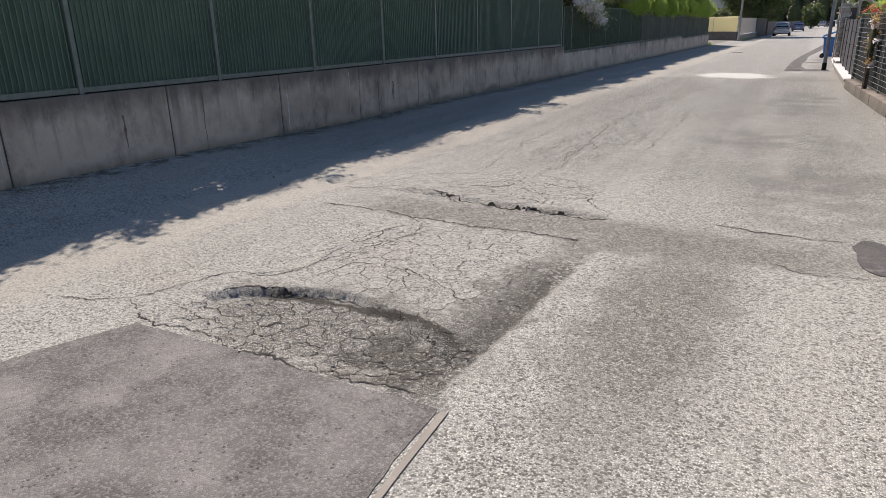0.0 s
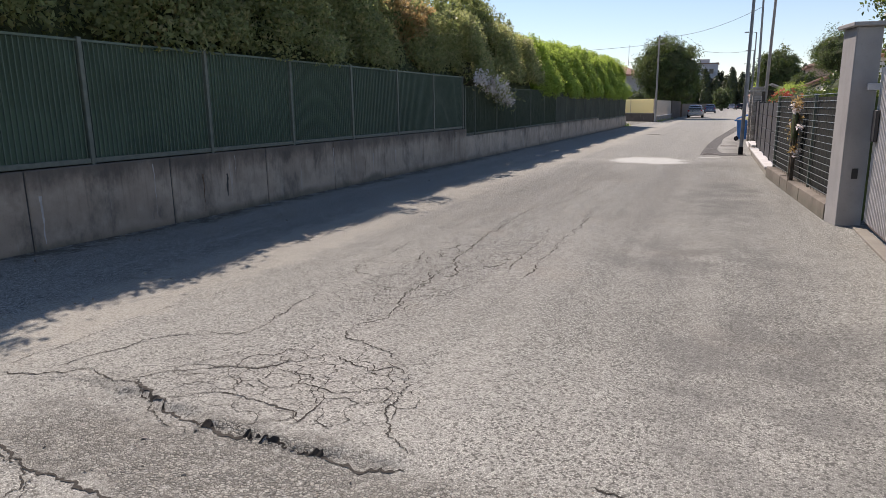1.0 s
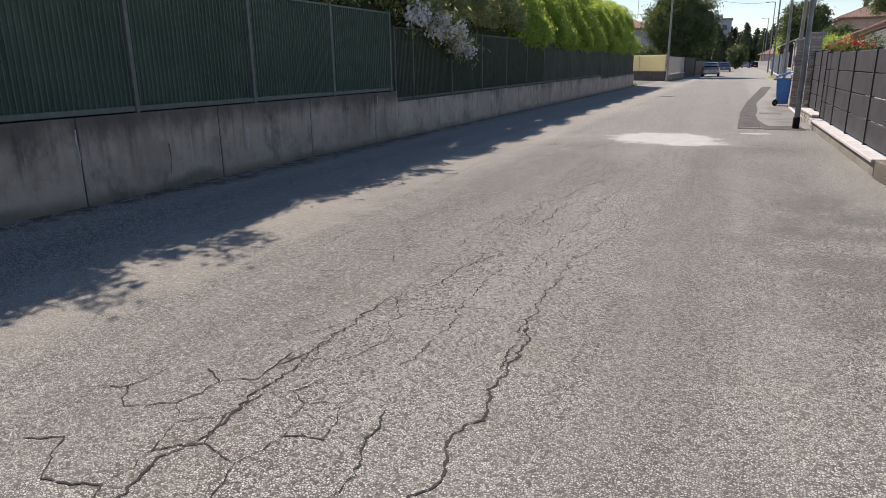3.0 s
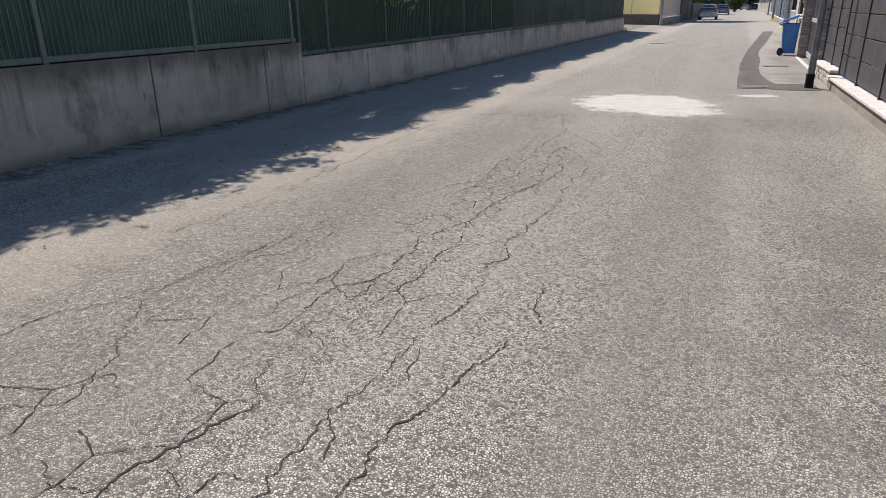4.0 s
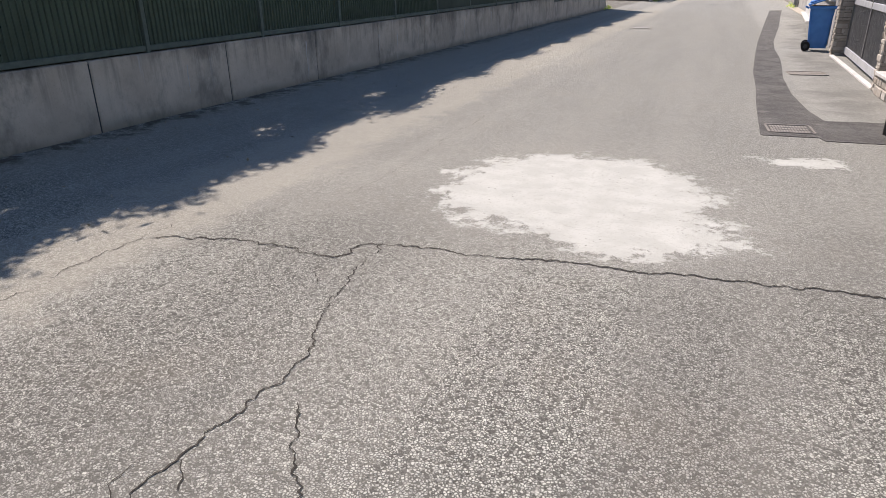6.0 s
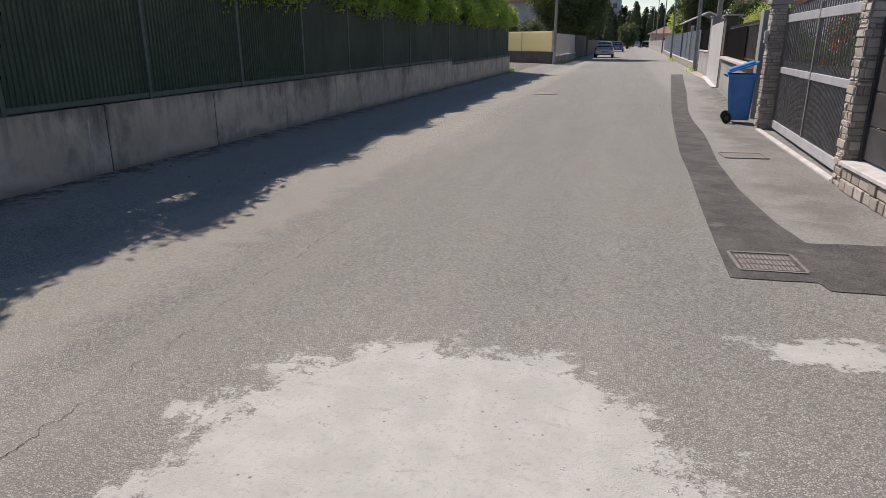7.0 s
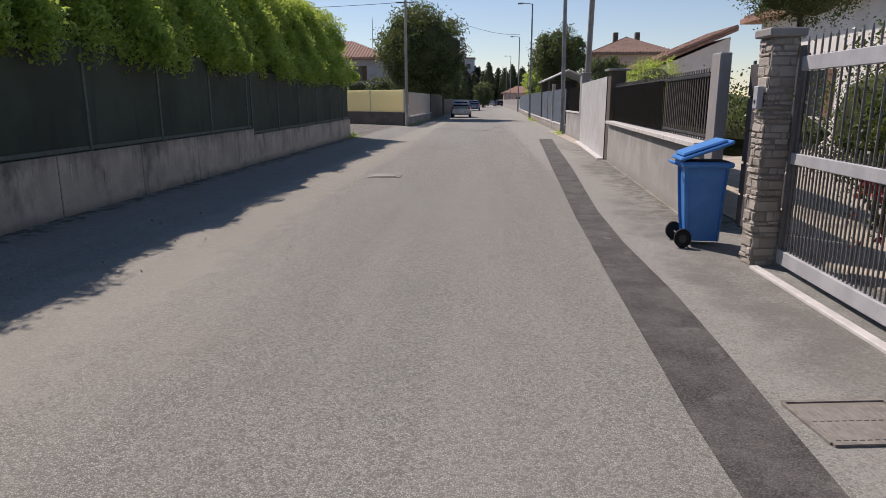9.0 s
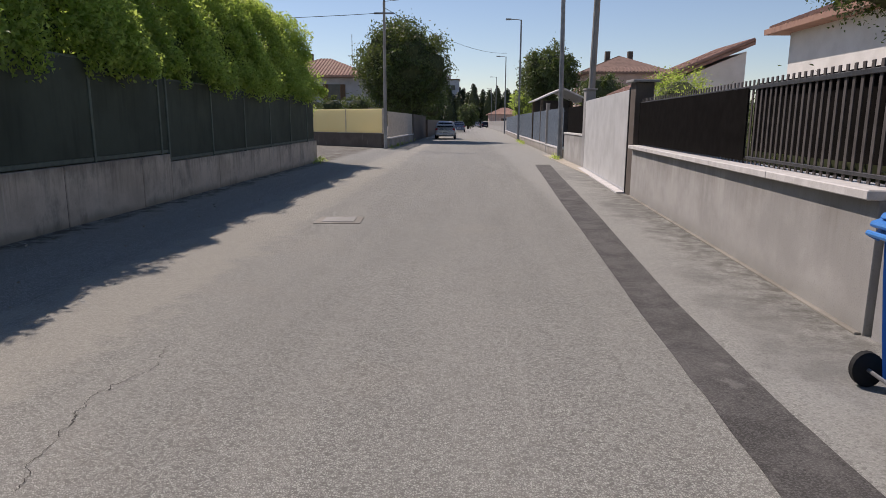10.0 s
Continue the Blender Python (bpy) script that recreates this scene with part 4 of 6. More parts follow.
# loose stones in the breaks
bm = bmesh.new()
rng = np.random.default_rng(11)
for i in range(2000):
    k = rng.random()
    if k < 0.45:
        a, r = rng.uniform(0, 2 * math.pi), math.sqrt(rng.random())
        x, y = -1.3 + math.cos(a) * r * 0.95, 1.9 + math.sin(a) * r * 0.42
    elif k < 0.75:
        y = rng.uniform(1.6, 4.1)
        x = -0.50 + 0.035 * (y - 1.6) + rng.normal() * 0.08
    else:
        x, y = rng.uniform(-2.6, 1.3), rng.normal(4.45, 0.25)
    s = rng.uniform(0.003, 0.008) if rng.random() < 0.97 else rng.uniform(0.009, 0.016)
    v = [bm.verts.new((x + s * rng.normal() * 0.7, y + s * rng.normal() * 0.7, height(x, y) + s * e)) for e in (0.1, 0.1, 0.2, 1.0, 0.8)]
    for f in ((0, 1, 3), (1, 2, 3), (2, 0, 4), (0, 3, 4), (2, 4, 3)):
        bm.faces.new([v[q] for q in f])
tagged(part("gravel", bm, STONE), "loose crushed stones lying in the broken asphalt", "gravel", kind="stuff")

# ---- west side: concrete wall, fence, planting ----
FACE = -6.165
west_wall = thing("wall_west", Matrix.Identity(4), "stained cast-concrete retaining wall in stepped sections", "wall", kind="structure")


def top_at(y):
    if y < 20.42:
        return 0.965
    return 0.755 + 0.10 * (y - 20.42) / 21.4 if y < 41.85 else 0.715 + 0.065 * (y - 41.85) / 11.2


cuts = [3.02 + 2.06 * i for i in range(-6, 9)] + [20.42 + 2.042 * i for i in range(11)] + [41.85 + 2.24 * i for i in range(6)]
for a, b in zip(cuts, cuts[1:]):
    z0, z1 = top_at(a + 0.01), top_at(b - 0.01)
    bm = block(FACE - 0.26, FACE, a + 0.009, b - 0.009, -0.15, 1, 0.010)
    for v in bm.verts:
        if v.co.z > 0.5:
            v.co.z += (z0 + (z1 - z0) * (v.co.y - a) / (b - a)) - 1
    part("concrete_panel", bm, CONCRETE_OLD if a < 20.4 else CONCRETE, west_wall)
    part("joint", block(FACE - 0.24, FACE - 0.012, b - 0.0085, b + 0.0085, -0.1, min(z0, z1) - 0.02), JOINT, west_wall)
    part("lift_seam", block(FACE - 0.1, FACE + 0.0015, a + 0.03, b - 0.03, 0.49 + 0.02 * math.sin(a * 3), 0.4935 + 0.02 * math.sin(a * 3)), CONCRETE_OLD if a < 20.4 else CONCRETE, west_wall)
for y in (20.42, 41.85):
    part("wall_end", block(FACE - 0.265, FACE + 0.004, y - 0.10, y - 0.008, -0.1, top_at(y - 0.2) + 0.004, 0.01), CONCRETE, west_wall)


def fence_panel(width, tall, deep=False, front=False):
    """One bay of pressed steel grating with a post at its near end; origin on the wall top."""
    t = thing("fence_panel", Matrix.Identity(4), "green steel grating fence bay lined with dark green shade net", "fence", "bays of the green fence")
    part("post", block(-0.02, 0.035, -0.028, 0.028, -0.02, tall + 0.02, 0.004), POST_DEEP if deep else POST_STEEL, t, "weathered flat steel post")
    part("bottom_rail", block(-0.012, 0.022, 0.030, width - 0.030, 0.015, 0.075, 0.003), POST_DEEP if deep else POST_STEEL, t)
    part("top_rail", block(-0.010, 0.018, 0.030, width - 0.030, tall - 0.03, tall, 0.003), STEEL_DEEP if deep else GREEN_STEEL, t)
    part("shade_net", block(0.0140 if front else -0.040, 0.0165 if front else -0.030, 0.036 if front else -0.02, width - 0.036 if front else width - 0.022, 0.08 if front else 0.03, tall - 0.032 if front else tall - 0.005), NET_FRONT if front else NET_DEEP if deep else NET, t, "dark green woven shade net")
    bars = max(1, round(width / 0.067))
    me = None
    for i in range(bars):
        y = 0.03 + (width - 0.06) * (i + 0.5) / bars
        if me is None:
            b = part("bar", block(-0.012, 0.013, -0.0045, 0.0045, 0.076, tall - 0.031), STEEL_DEEP if deep else GREEN_STEEL, t)
            me = b.data
        else:
            b = new("bar", me)
            b.parent = t
        b.location.y = y
    return t


tall_a, tall_b = 1.46, 1.42
first = fence_panel(2.035, tall_a)
starts = [3.99 + 2.035 * i for i in range(-6, 8)]
first.matrix_basis = Matrix.Translation((FACE - 0.075, starts[0], top_at(starts[0])))
for y in starts[1:]:
    copy_thing(first, Matrix.Translation((FACE - 0.075, y, top_at(y))))
second = fence_panel(2.04, tall_b, True)
starts = [21.26 + 2.04 * i for i in range(10)]


def on_slope(y):
    return Matrix.Translation((FACE - 0.075, y, top_at(y))) @ Matrix.Rotation(math.atan(0.0047), 4, "X")


second.matrix_basis = on_slope(starts[0])
third = fence_panel(2.04, tall_b, True, True)
third.matrix_basis = on_slope(starts[5])
for y in starts[1:5]:
    copy_thing(second, on_slope(y))
for y in starts[6:] + [41.95 + 2.0 * i for i in range(5)]:
    copy_thing(third, on_slope(y))
filler = fence_panel(0.13, tall_a)
filler.matrix_basis = Matrix.Translation((FACE - 0.075, 20.27, top_at(20.27)))
short = fence_panel(0.78, tall_b, True)
short.matrix_basis = on_slope(20.46)
gap = fence_panel(0.27, tall_b, True, True)
gap.matrix_basis = on_slope(41.66)
short2 = fence_panel(0.95, tall_b, True, True)
short2.matrix_basis = on_slope(51.97)
tagged(short2, "short end bay of green steel grating fence", "fence")

# runs of rust and damp down the wall face
rs = random.Random(9)
runs = [(10.29, 0.30, 0.64, 0.075, JOINT), (5.62, 0.05, 0.85, 0.035, RUST), (8.9, 0.2, 0.9, 0.02, LIME), (13.3, 0.25, 0.85, 0.03, LIME), (10.5, 0.55, 0.9, 0.015, LIME), (19.6, 0.1, 0.9, 0.03, LIME)]
runs += [(rs.uniform(2, 40), rs.uniform(0.05, 0.4), rs.uniform(0.55, 0.72), rs.uniform(0.02, 0.055), rs.choice((LIME, RUST, LIME))) for k in range(22)]
for y, z0, z1, w, mat in runs:
    bm = bmesh.new()
    rows = []
    for k in range(13):
        z = z0 + (z1 - z0) * k / 12
        o = 0.02 * noise.noise(Vector((y * 3, z * 6, 1)))
        ww = w * (0.25 + 0.75 * k / 12) * (0.7 + 0.6 * noise.noise(Vector((y, z * 14, 4))))
        rows.append([bm.verts.new((FACE + 0.0022, y + o + q * ww, z)) for q in (-0.5, 0.5)])
    for a, b in zip(rows, rows[1:]):
        bm.faces.new((a[0], a[1], b[1], b[0]))
    part("stain_run", bm, mat, west_wall)

# garden behind the wall
tagged(part("garden_bed", block(-30, FACE - 0.28, -12, 53.0, -0.1, 0.55), SOIL), "raised garden ground behind the wall", "garden", kind="structure")

# mixed evergreens over the fence
rng = np.random.default_rng(21)
for i in range(17):
    y = -5.0 + 2.1 * i + rng.uniform(-0.25, 0.25)
    top = 5.5 + rng.uniform(-0.35, 0.35) + (0.4 if i > 14 else -0.3 if i < 7 else 0)
    zc = 3.35
    red = i in (2, 7, 11)
    label = "evergreen garden tree with reddish young leaves behind the fence" if red else "dense dark evergreen garden tree behind the fence"
    tree("evergreen_tree", (-8.95 if i > 14 else -7.95, y), top, (zc + 0.25, 1.55, 1.32, top - zc - 0.25), LEAF_RED if red else LEAF_OLIVE if i > 11 else LEAF_DARK, label, 300 + i, 5500 if i in (12, 13) else 14000, 0.10, 0.09, "tree", "evergreens behind the fence", 0.45 if i in (12, 13) else 0.74, 0.08)
under = thing("hedge", Matrix.Identity(4), "dark evergreen hedge growing over the fence top", "hedge")
pts = []
for i in range(800):
    y = rng.uniform(-6, 28.6)
    z = rng.uniform(2.55, 4.25)
    reach = -6.14 - 0.33 * max(0, z - 2.55) + 0.16 * math.sin(y * 2.1) + 0.10 * math.sin(y * 5.3 + 1) - (0.28 if 14.0 < y < 19.5 and z > 2.3 else 0.0)
    pts.append(np.array([reach - 0.12, y, z]) + np.clip(rng.normal(size=(150, 3)), -1.5, 1.5) * np.array([0.13, 0.26, 0.13]))
leaves("foliage", np.concatenate(pts), 0.09, LEAF_DARK, under, rng)
# laurel hedge
laurel = thing("laurel_hedge", Matrix.Identity(4), "bright green clipped laurel hedge above the fence", "hedge")
rng = np.random.default_rng(31)
pts = []
for i in range(2100):
    # tufts of shoots: each a rounded head, set over the sloping face and the top
    y = rng.uniform(28.6, 53.6)
    top = 4.02 + 0.62 * (y - 27) / 26 + 0.14 * math.sin(y * 1.3) + 0.12 * math.sin(y * 3.7 + 1)
    k = rng.random()
    bulge = 0.16 * math.sin(y * 1.9) + 0.11 * math.sin(y * 4.9 + 2)
    r = rng.uniform(0.14, 0.30)
    if k < 0.62:
        z = rng.uniform(2.12, top)
        x = -6.10 + bulge - 0.50 * max(0, z - 2.4) - rng.uniform(0, 0.16)
    elif k < 0.92:
        z = top + rng.normal() * 0.08
        x = rng.uniform(-8.4, -7.0)
    else:
        z = rng.uniform(1.5, top)
        y = 53.7 + rng.normal() * 0.12
        x = rng.uniform(-8.4, -6.5)
    d = rng.normal(size=(120, 3))
    d /= np.linalg.norm(d, axis=1)[:, None]
    pts.append(np.array([x, y, z]) + d * r * rng.uniform(0.4, 1.1, 120)[:, None])
leaves("foliage", np.concatenate(pts), 0.078, LEAF_HEDGE, laurel, rng, 0.1)


def hedge_core(y0, y1, profile, parent, material=None):
    """A solid body added inside a hedge to thicken its shadow: a rounded section drawn along y with an uneven skin."""
    bm = bmesh.new()
    rows = []
    n = int((y1 - y0) / 0.3)
    for i in range(n + 1):
        y = y0 + (y1 - y0) * i / n
        k = (y - y0) / (y1 - y0)
        ring = []
        for x, z, lift in profile:
            q = Vector((x, y, z + lift * k))
            q.x += 0.13 * noise.noise(q * 1.3) + 0.07 * noise.noise(q * 4)
            q.z += (0.16 * noise.noise(q * 1.1 + Vector((5, 0, 0))) + 0.08 * noise.noise(q * 3.5)) * (z > 2)
            ring.append(bm.verts.new(q))
        rows.append(ring)
    for a, b in zip(rows, rows[1:]):
        for k in range(len(profile) - 1):
            bm.faces.new((a[k], a[k + 1], b[k + 1], b[k]))
    bm.faces.new(rows[0])
    bm.faces.new(rows[-1][::-1])
    bmesh.ops.recalc_face_normals(bm, faces=bm.faces)
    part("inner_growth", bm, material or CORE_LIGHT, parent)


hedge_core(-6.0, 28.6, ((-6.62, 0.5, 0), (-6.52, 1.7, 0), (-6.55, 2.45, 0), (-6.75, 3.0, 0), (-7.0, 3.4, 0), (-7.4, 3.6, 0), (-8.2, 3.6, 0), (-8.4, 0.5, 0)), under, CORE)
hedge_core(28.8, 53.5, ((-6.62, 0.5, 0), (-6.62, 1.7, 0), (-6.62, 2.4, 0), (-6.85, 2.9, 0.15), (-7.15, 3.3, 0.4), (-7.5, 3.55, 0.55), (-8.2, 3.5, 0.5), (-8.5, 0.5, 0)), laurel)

# oleander in flower over the fence
rng = np.random.default_rng(41)
oleander = thing("oleander", Matrix.Translation((-6.7, 20.9, 0.5)), "oleander branch with white flowers hanging over the fence", "shrub")
bm = bmesh.new()
heads = []
for i in range(30):
    y = rng.uniform(-1.2, 2.5)
    e = Vector((0.70 + rng.uniform(-0.12, 0.30), y, 2.30 - 0.26 * (y + 1.2) + rng.normal() * 0.16))
    tube([(0, 0, 0), (0.1, e.y * 0.3, 1.6), (e.x * 0.6, e.y * 0.8, max(e.z, 1.6) + 0.35), e], [0.02, 0.014, 0.008, 0.004], 5, bm)
    heads.append(np.array(e))
part("branches", bm, BARK, oleander)
leaves("leaves", np.concatenate([h + rng.normal(size=(34, 3)) * 0.18 for h in heads]), 0.13, LEAF_DARK, oleander, rng, 0.5, wide=0.22)
leaves("blossom", np.concatenate([h + rng.normal(size=(64, 3)) * np.array([0.07, 0.075, 0.07]) for h in heads]), 0.075, PETAL_WHITE, oleander, rng, 0, "white and pale pink oleander flowers", 0.9)

# dry leaves in the shade
rng = np.random.default_rng(51)
n = 420
ps = np.stack([rng.uniform(-6.1, -3.9, n), rng.uniform(1, 52, n), np.zeros(n)], 1)
ps[:, 2] = [height(a, b) + 0.012 for a, b in ps[:, :2]]
tagged(leaves("leaf_litter", ps, 0.035, DRY, None, rng, 0.0), "dry fallen leaves scattered on the asphalt", "leaves")


# ---- east side ----
def shared(name, source, parent, loc):
    b = new(name, source.data)
    b.parent = parent
    b.location = loc
    return b


def stone_pillar(at, w, tall, turn, label, seed):
    """Square pier clad in split stone, with a flat cap."""
    rs = random.Random(seed)
    t = thing("stone_pillar", pose(at[0], at[1], 0, 0, 0, turn), label, "gate pillar", "stone gate pillars")
    h = w / 2
    part("pier", block(-h, h, -h, h, -0.1, tall), MORTAR, t)
    z = 0.0
    while z < tall - 0.04:
        c = min(rs.uniform(0.035, 0.10), tall - z)
        for side in range(4):
            steps = [-h] + sorted(rs.uniform(-0.9, 0.9) * h for q in range(rs.choice((1, 1, 2, 2, 3)))) + [h]
            for a, b in zip(steps, steps[1:]):
                if b - a < 0.03:
                    continue
                proud = rs.uniform(0.004, 0.018)
                lo, hi = z + rs.uniform(0.002, 0.012), z + c - rs.uniform(0.002, 0.014)
                bm = block(a + 0.004, b - 0.004, -h - proud, -h + 0.01, lo, hi, 0.006)
                for v in bm.verts:
                    v.co += Vector((rs.uniform(-0.007, 0.007), rs.uniform(-0.006, 0.006), rs.uniform(-0.007, 0.007)))
                bm.transform(Matrix.Rotation(side * math.pi / 2, 4, "Z"))
                part("stone", bm, STONE, t)
        z += c
    part("cap", block(-h - 0.05, h + 0.05, -h - 0.05, h + 0.05, tall, tall + 0.075, 0.012), PILLAR_GREY, t, "flat grey capstone")
    return t


def plain_pillar(at, wx, wy, tall, turn, label, material=None, cap=0.05, lock=False):
    t = thing("gate_pillar", pose(at[0], at[1], 0, 0, 0, turn), label, "gate pillar")
    part("pier", block(-wx / 2, wx / 2, -wy / 2, wy / 2, -0.1, tall, 0.012), material or PILLAR_GREY, t)
    if cap:
        part("cap", block(-wx / 2 - cap, wx / 2 + cap, -wy / 2 - cap, wy / 2 + cap, tall, tall + 0.05, 0.008), PILLAR_GREY, t)
    return t


# plain boundary behind the first gate
tagged(part("wall_east", block(2.52, 2.75, -11, 6.2, -0.1, 1.9, 0.01), PLASTER), "plain grey boundary wall", "wall", kind="structure")
tagged(part("wall_south", block(-6.1, 2.5, -11.3, -11.05, -0.1, 2.2, 0.01), PLASTER), "plain grey wall closing the street", "wall", kind="structure")

# pale barred gate with its pillar
p = plain_pillar((2.29, 12.34), 0.30, 0.42, 2.48, 12, "grey plastered gate pillar with a thin capstone", cap=0.06)
part("lock_plate", block(-0.03, 0.04, -0.225, -0.211, 0.62, 0.75, 0.003), BLACK_STEEL, p)
part("bracket", block(0.03, 0.17, -0.242, -0.211, 1.72, 1.80, 0.003), WHITE_BAR, p)
gate = thing("barred_gate", pose(2.52, 6.3, 0, 0, 0, 0), "pale grey barred sliding gate with a rusty brown lower sheet", "gate")
part("bottom_rail", block(-0.02, 0.04, 0.02, 5.75, 0.06, 0.13, 0.004), BROWN_SHEET, gate)
part("middle_rail", block(-0.02, 0.04, 0.02, 5.75, 0.42, 0.48, 0.004), WHITE_BAR, gate)
part("lower_sheet", block(0.012, 0.024, 0.02, 5.75, 0.131, 0.419), BROWN_SHEET, gate)
part("upper_sheet", block(0.012, 0.024, 0.02, 5.75, 0.481, 1.86), GATE_BACK, gate)
b0 = None
for i in range(66):
    loc = (0, 0.05 + i * 0.0868, 0)
    if b0 is None:
        b0 = part("bar", block(-0.045, -0.021, -0.014, 0.014, 0.10, 1.98, 0.004), WHITE_BAR, gate)
        b0.location = loc
    else:
        shared("bar", b0, gate, loc)
part("lock_box", block(-0.09, -0.046, 5.45, 5.66, 1.10, 1.48, 0.01), BLACK_STEEL, gate, "black lock box")
tagged(part("gate_sill", block(2.36, 2.50, 6.0, 12.09, -0.05, 0.03, 0.008), KERB), "worn concrete gate sill at the road edge", "sill", kind="structure")

# wire fence on a low kerb wall
m, L = along((2.10, 12.58), (1.64, 18.30))
low = thing("kerb_wall", m, "low old concrete kerb wall stained with soil", "wall", kind="structure")
for i in range(3):
    part("kerb_block", block(L * i / 3 + 0.004, L * (i + 1) / 3 - 0.004, -0.24, 0, -0.1, 0.235 - 0.01 * (i % 2), 0.018), KERB_DARK, low)
wires = thing("wire_fence", m, "green wire fence on steel posts over a kerb", "fence")
for i in range(4):
    part("post", block(0.05 + i * (L - 0.15) / 3, 0.09 + i * (L - 0.15) / 3, -0.15, -0.11, 0.22, 1.72, 0.004), POST_STEEL, wires)
b0 = None
for i in range(15):
    z = 0.30 + i * 0.1
    if b0 is None:
        b0 = part("wire", tube([(0.03, -0.10, 0), (L * 0.5, -0.10, -0.006), (L - 0.04, -0.10, 0)], 0.0045, 6), WIRE, wires)
        b0.location.z = z
    else:
        shared("wire", b0, wires, (0, 0, z))
part("net", block(0.05, L - 0.06, -0.172, -0.166, 0.25, 1.66), plain("black_fence_net", (0.010, 0.011, 0.010), (0.018, 0.019, 0.017), 0.9), wires, "black shade net")
b0 = None
for i in range(24):
    if b0 is None:
        b0 = part("stay", tube([(0, -0.106, 0.24), (0, -0.106, 1.71)], 0.0022, 5), POST_STEEL, wires)
        b0.location.x = 0.2
    else:
        shared("stay", b0, wires, (0.2 + i * (L - 0.3) / 24, 0, 0))

# dark composite fence on a coped plinth
def panel_fence(a, b, plinth, top, bays, label, rubble):
    m, L = along(a, b)
    w = thing("plinth_wall", m, "low stone plinth with a white coping" if rubble else "low concrete plinth with a white coping", "wall", kind="structure")
    part("plinth", block(0, L, -0.30, -0.03, -0.1, plinth - 0.05, 0.01), KERB if not rubble else MORTAR, w)
    if rubble:
        rs = random.Random(int(L * 100))
        for row in range(2):
            x = 0.01
            while x < L - 0.06:
                s = min(rs.uniform(0.10, 0.28), L - x - 0.01)
                z0 = row * (plinth - 0.05) / 2
                part("stone", block(x, x + s - 0.012, -0.045, -0.03 + rs.uniform(0.008, 0.03), z0 + 0.004, z0 + (plinth - 0.05) / 2 - 0.008, 0.008), STONE, w)
                x += s
    part("coping", block(-0.02, L, -0.33, 0.015, plinth - 0.048, plinth, 0.008), COPING, w, "white coping stone")
    f = thing("panel_fence", m, label, "fence")
    step = L / bays
    for i in range(bays + 1):
        part("post", block(i * step - 0.03, i * step + 0.03, -0.22, -0.16, plinth - 0.004, top + 0.02, 0.004), DARK_POST, f)
    planks = 4
    for i in range(bays):
        for k in range(planks):
            z0 = plinth + 0.03 + k * (top - plinth - 0.03) / planks
            z1 = z0 + (top - plinth - 0.03) / planks - 0.016
            part("plank", block(i * step + 0.034, (i + 1) * step - 0.034, -0.205, -0.178, z0, z1, 0.004), DARK_PANEL, f)
    return f


panel_fence((1.63, 18.42), (1.50, 25.25), 0.22, 1.60, 4, "anthracite composite plank fence on a coped plinth", False)
panel_fence((1.56, 25.42), (1.50, 27.95), 0.29, 1.66, 2, "anthracite composite plank fence beside a stone pillar", True)

# stone pillars with the grey sliding gate
stone_pillar((1.665, 28.14), 0.25, 2.05, 0, "stone-clad gate pillar with a flat grey cap", 7)
stone_pillar((1.675, 33.04), 0.22, 2.03, 3, "stone-clad gate pillar beside a blue bin", 8)
m, L = along((1.68, 28.32), (1.80, 32.86))
gate = thing("sliding_gate", m, "grey steel sliding gate with round vertical bars", "gate")
part("bottom_beam", block(0, L, -0.03, 0.03, 0.05, 0.18, 0.006), GATE_GREY, gate)
part("middle_rail", block(0, L, -0.025, 0.025, 0.95, 1.05, 0.006), GATE_GREY, gate)
part("top_rail", block(0, L, -0.025, 0.025, 1.74, 1.86, 0.006), GATE_GREY, gate)
for x in (0.03, L * 0.5, L - 0.03):
    part("upright", block(x - 0.03, x + 0.03, -0.028, 0.028, 0.181, 1.95, 0.004), GATE_BAR, gate)
b0 = b1 = None
for i in range(37):
    x = 0.09 + i * (L - 0.18) / 36
    if b0 is None:
        b0 = part("bar", tube([(0, 0, 0.12), (0, 0, 1.97), (0, 0, 2.02)], [0.009, 0.009, 0.003], 8), GATE_BAR, gate)
        b1 = part("short_bar", tube([(0, 0, 0.12), (0, 0, 1.13), (0, 0, 1.15)], [0.008, 0.008, 0.004], 8), GATE_BAR, gate)
        b0.location.x, b1.location.x = x, x + 0.06
    else:
        shared("bar", b0, gate, (x, 0, 0))
        if i < 36:
            shared("short_bar", b1, gate, (x + 0.06, 0, 0))
m, L = along((1.58, 28.36), (1.60, 32.80))
tagged(part("gate_track", block(1.53, 1.61, 28.32, 32.84, -0.05, 0.025, 0.006), COPING), "pale concrete guide strip below the gate", "sill", kind="structure")

# foot gate with letterbox
FOOT_PLANK = plain("grey_brown_plank", (0.075, 0.070, 0.072), (0.105, 0.098, 0.10), 0.6)
m, L = along((2.02, 33.30), (2.02, 34.56))
foot = thing("foot_gate", m, "grey plank foot gate with a letterbox", "gate")
for k in range(5):
    part("plank", block(0.02, L - 0.02, -0.03, 0.0, 0.10 + k * 0.36, 0.10 + k * 0.36 + 0.335, 0.005), FOOT_PLANK, foot)
part("stile", block(0.0, 0.05, -0.05, -0.031, 0.06, 1.92, 0.003), DARK_POST, foot)
part("stile", block(L - 0.05, L, -0.05, -0.031, 0.06, 1.92, 0.003), DARK_POST, foot)
box_l = thing("letterbox", pose(1.957, 33.62, 1.10), "dark steel letterbox hung on the plank gate", "letterbox")
part("case", block(-0.055, 0.068, -0.13, 0.13, 0, 0.36, 0.01), BLACK_STEEL, box_l)
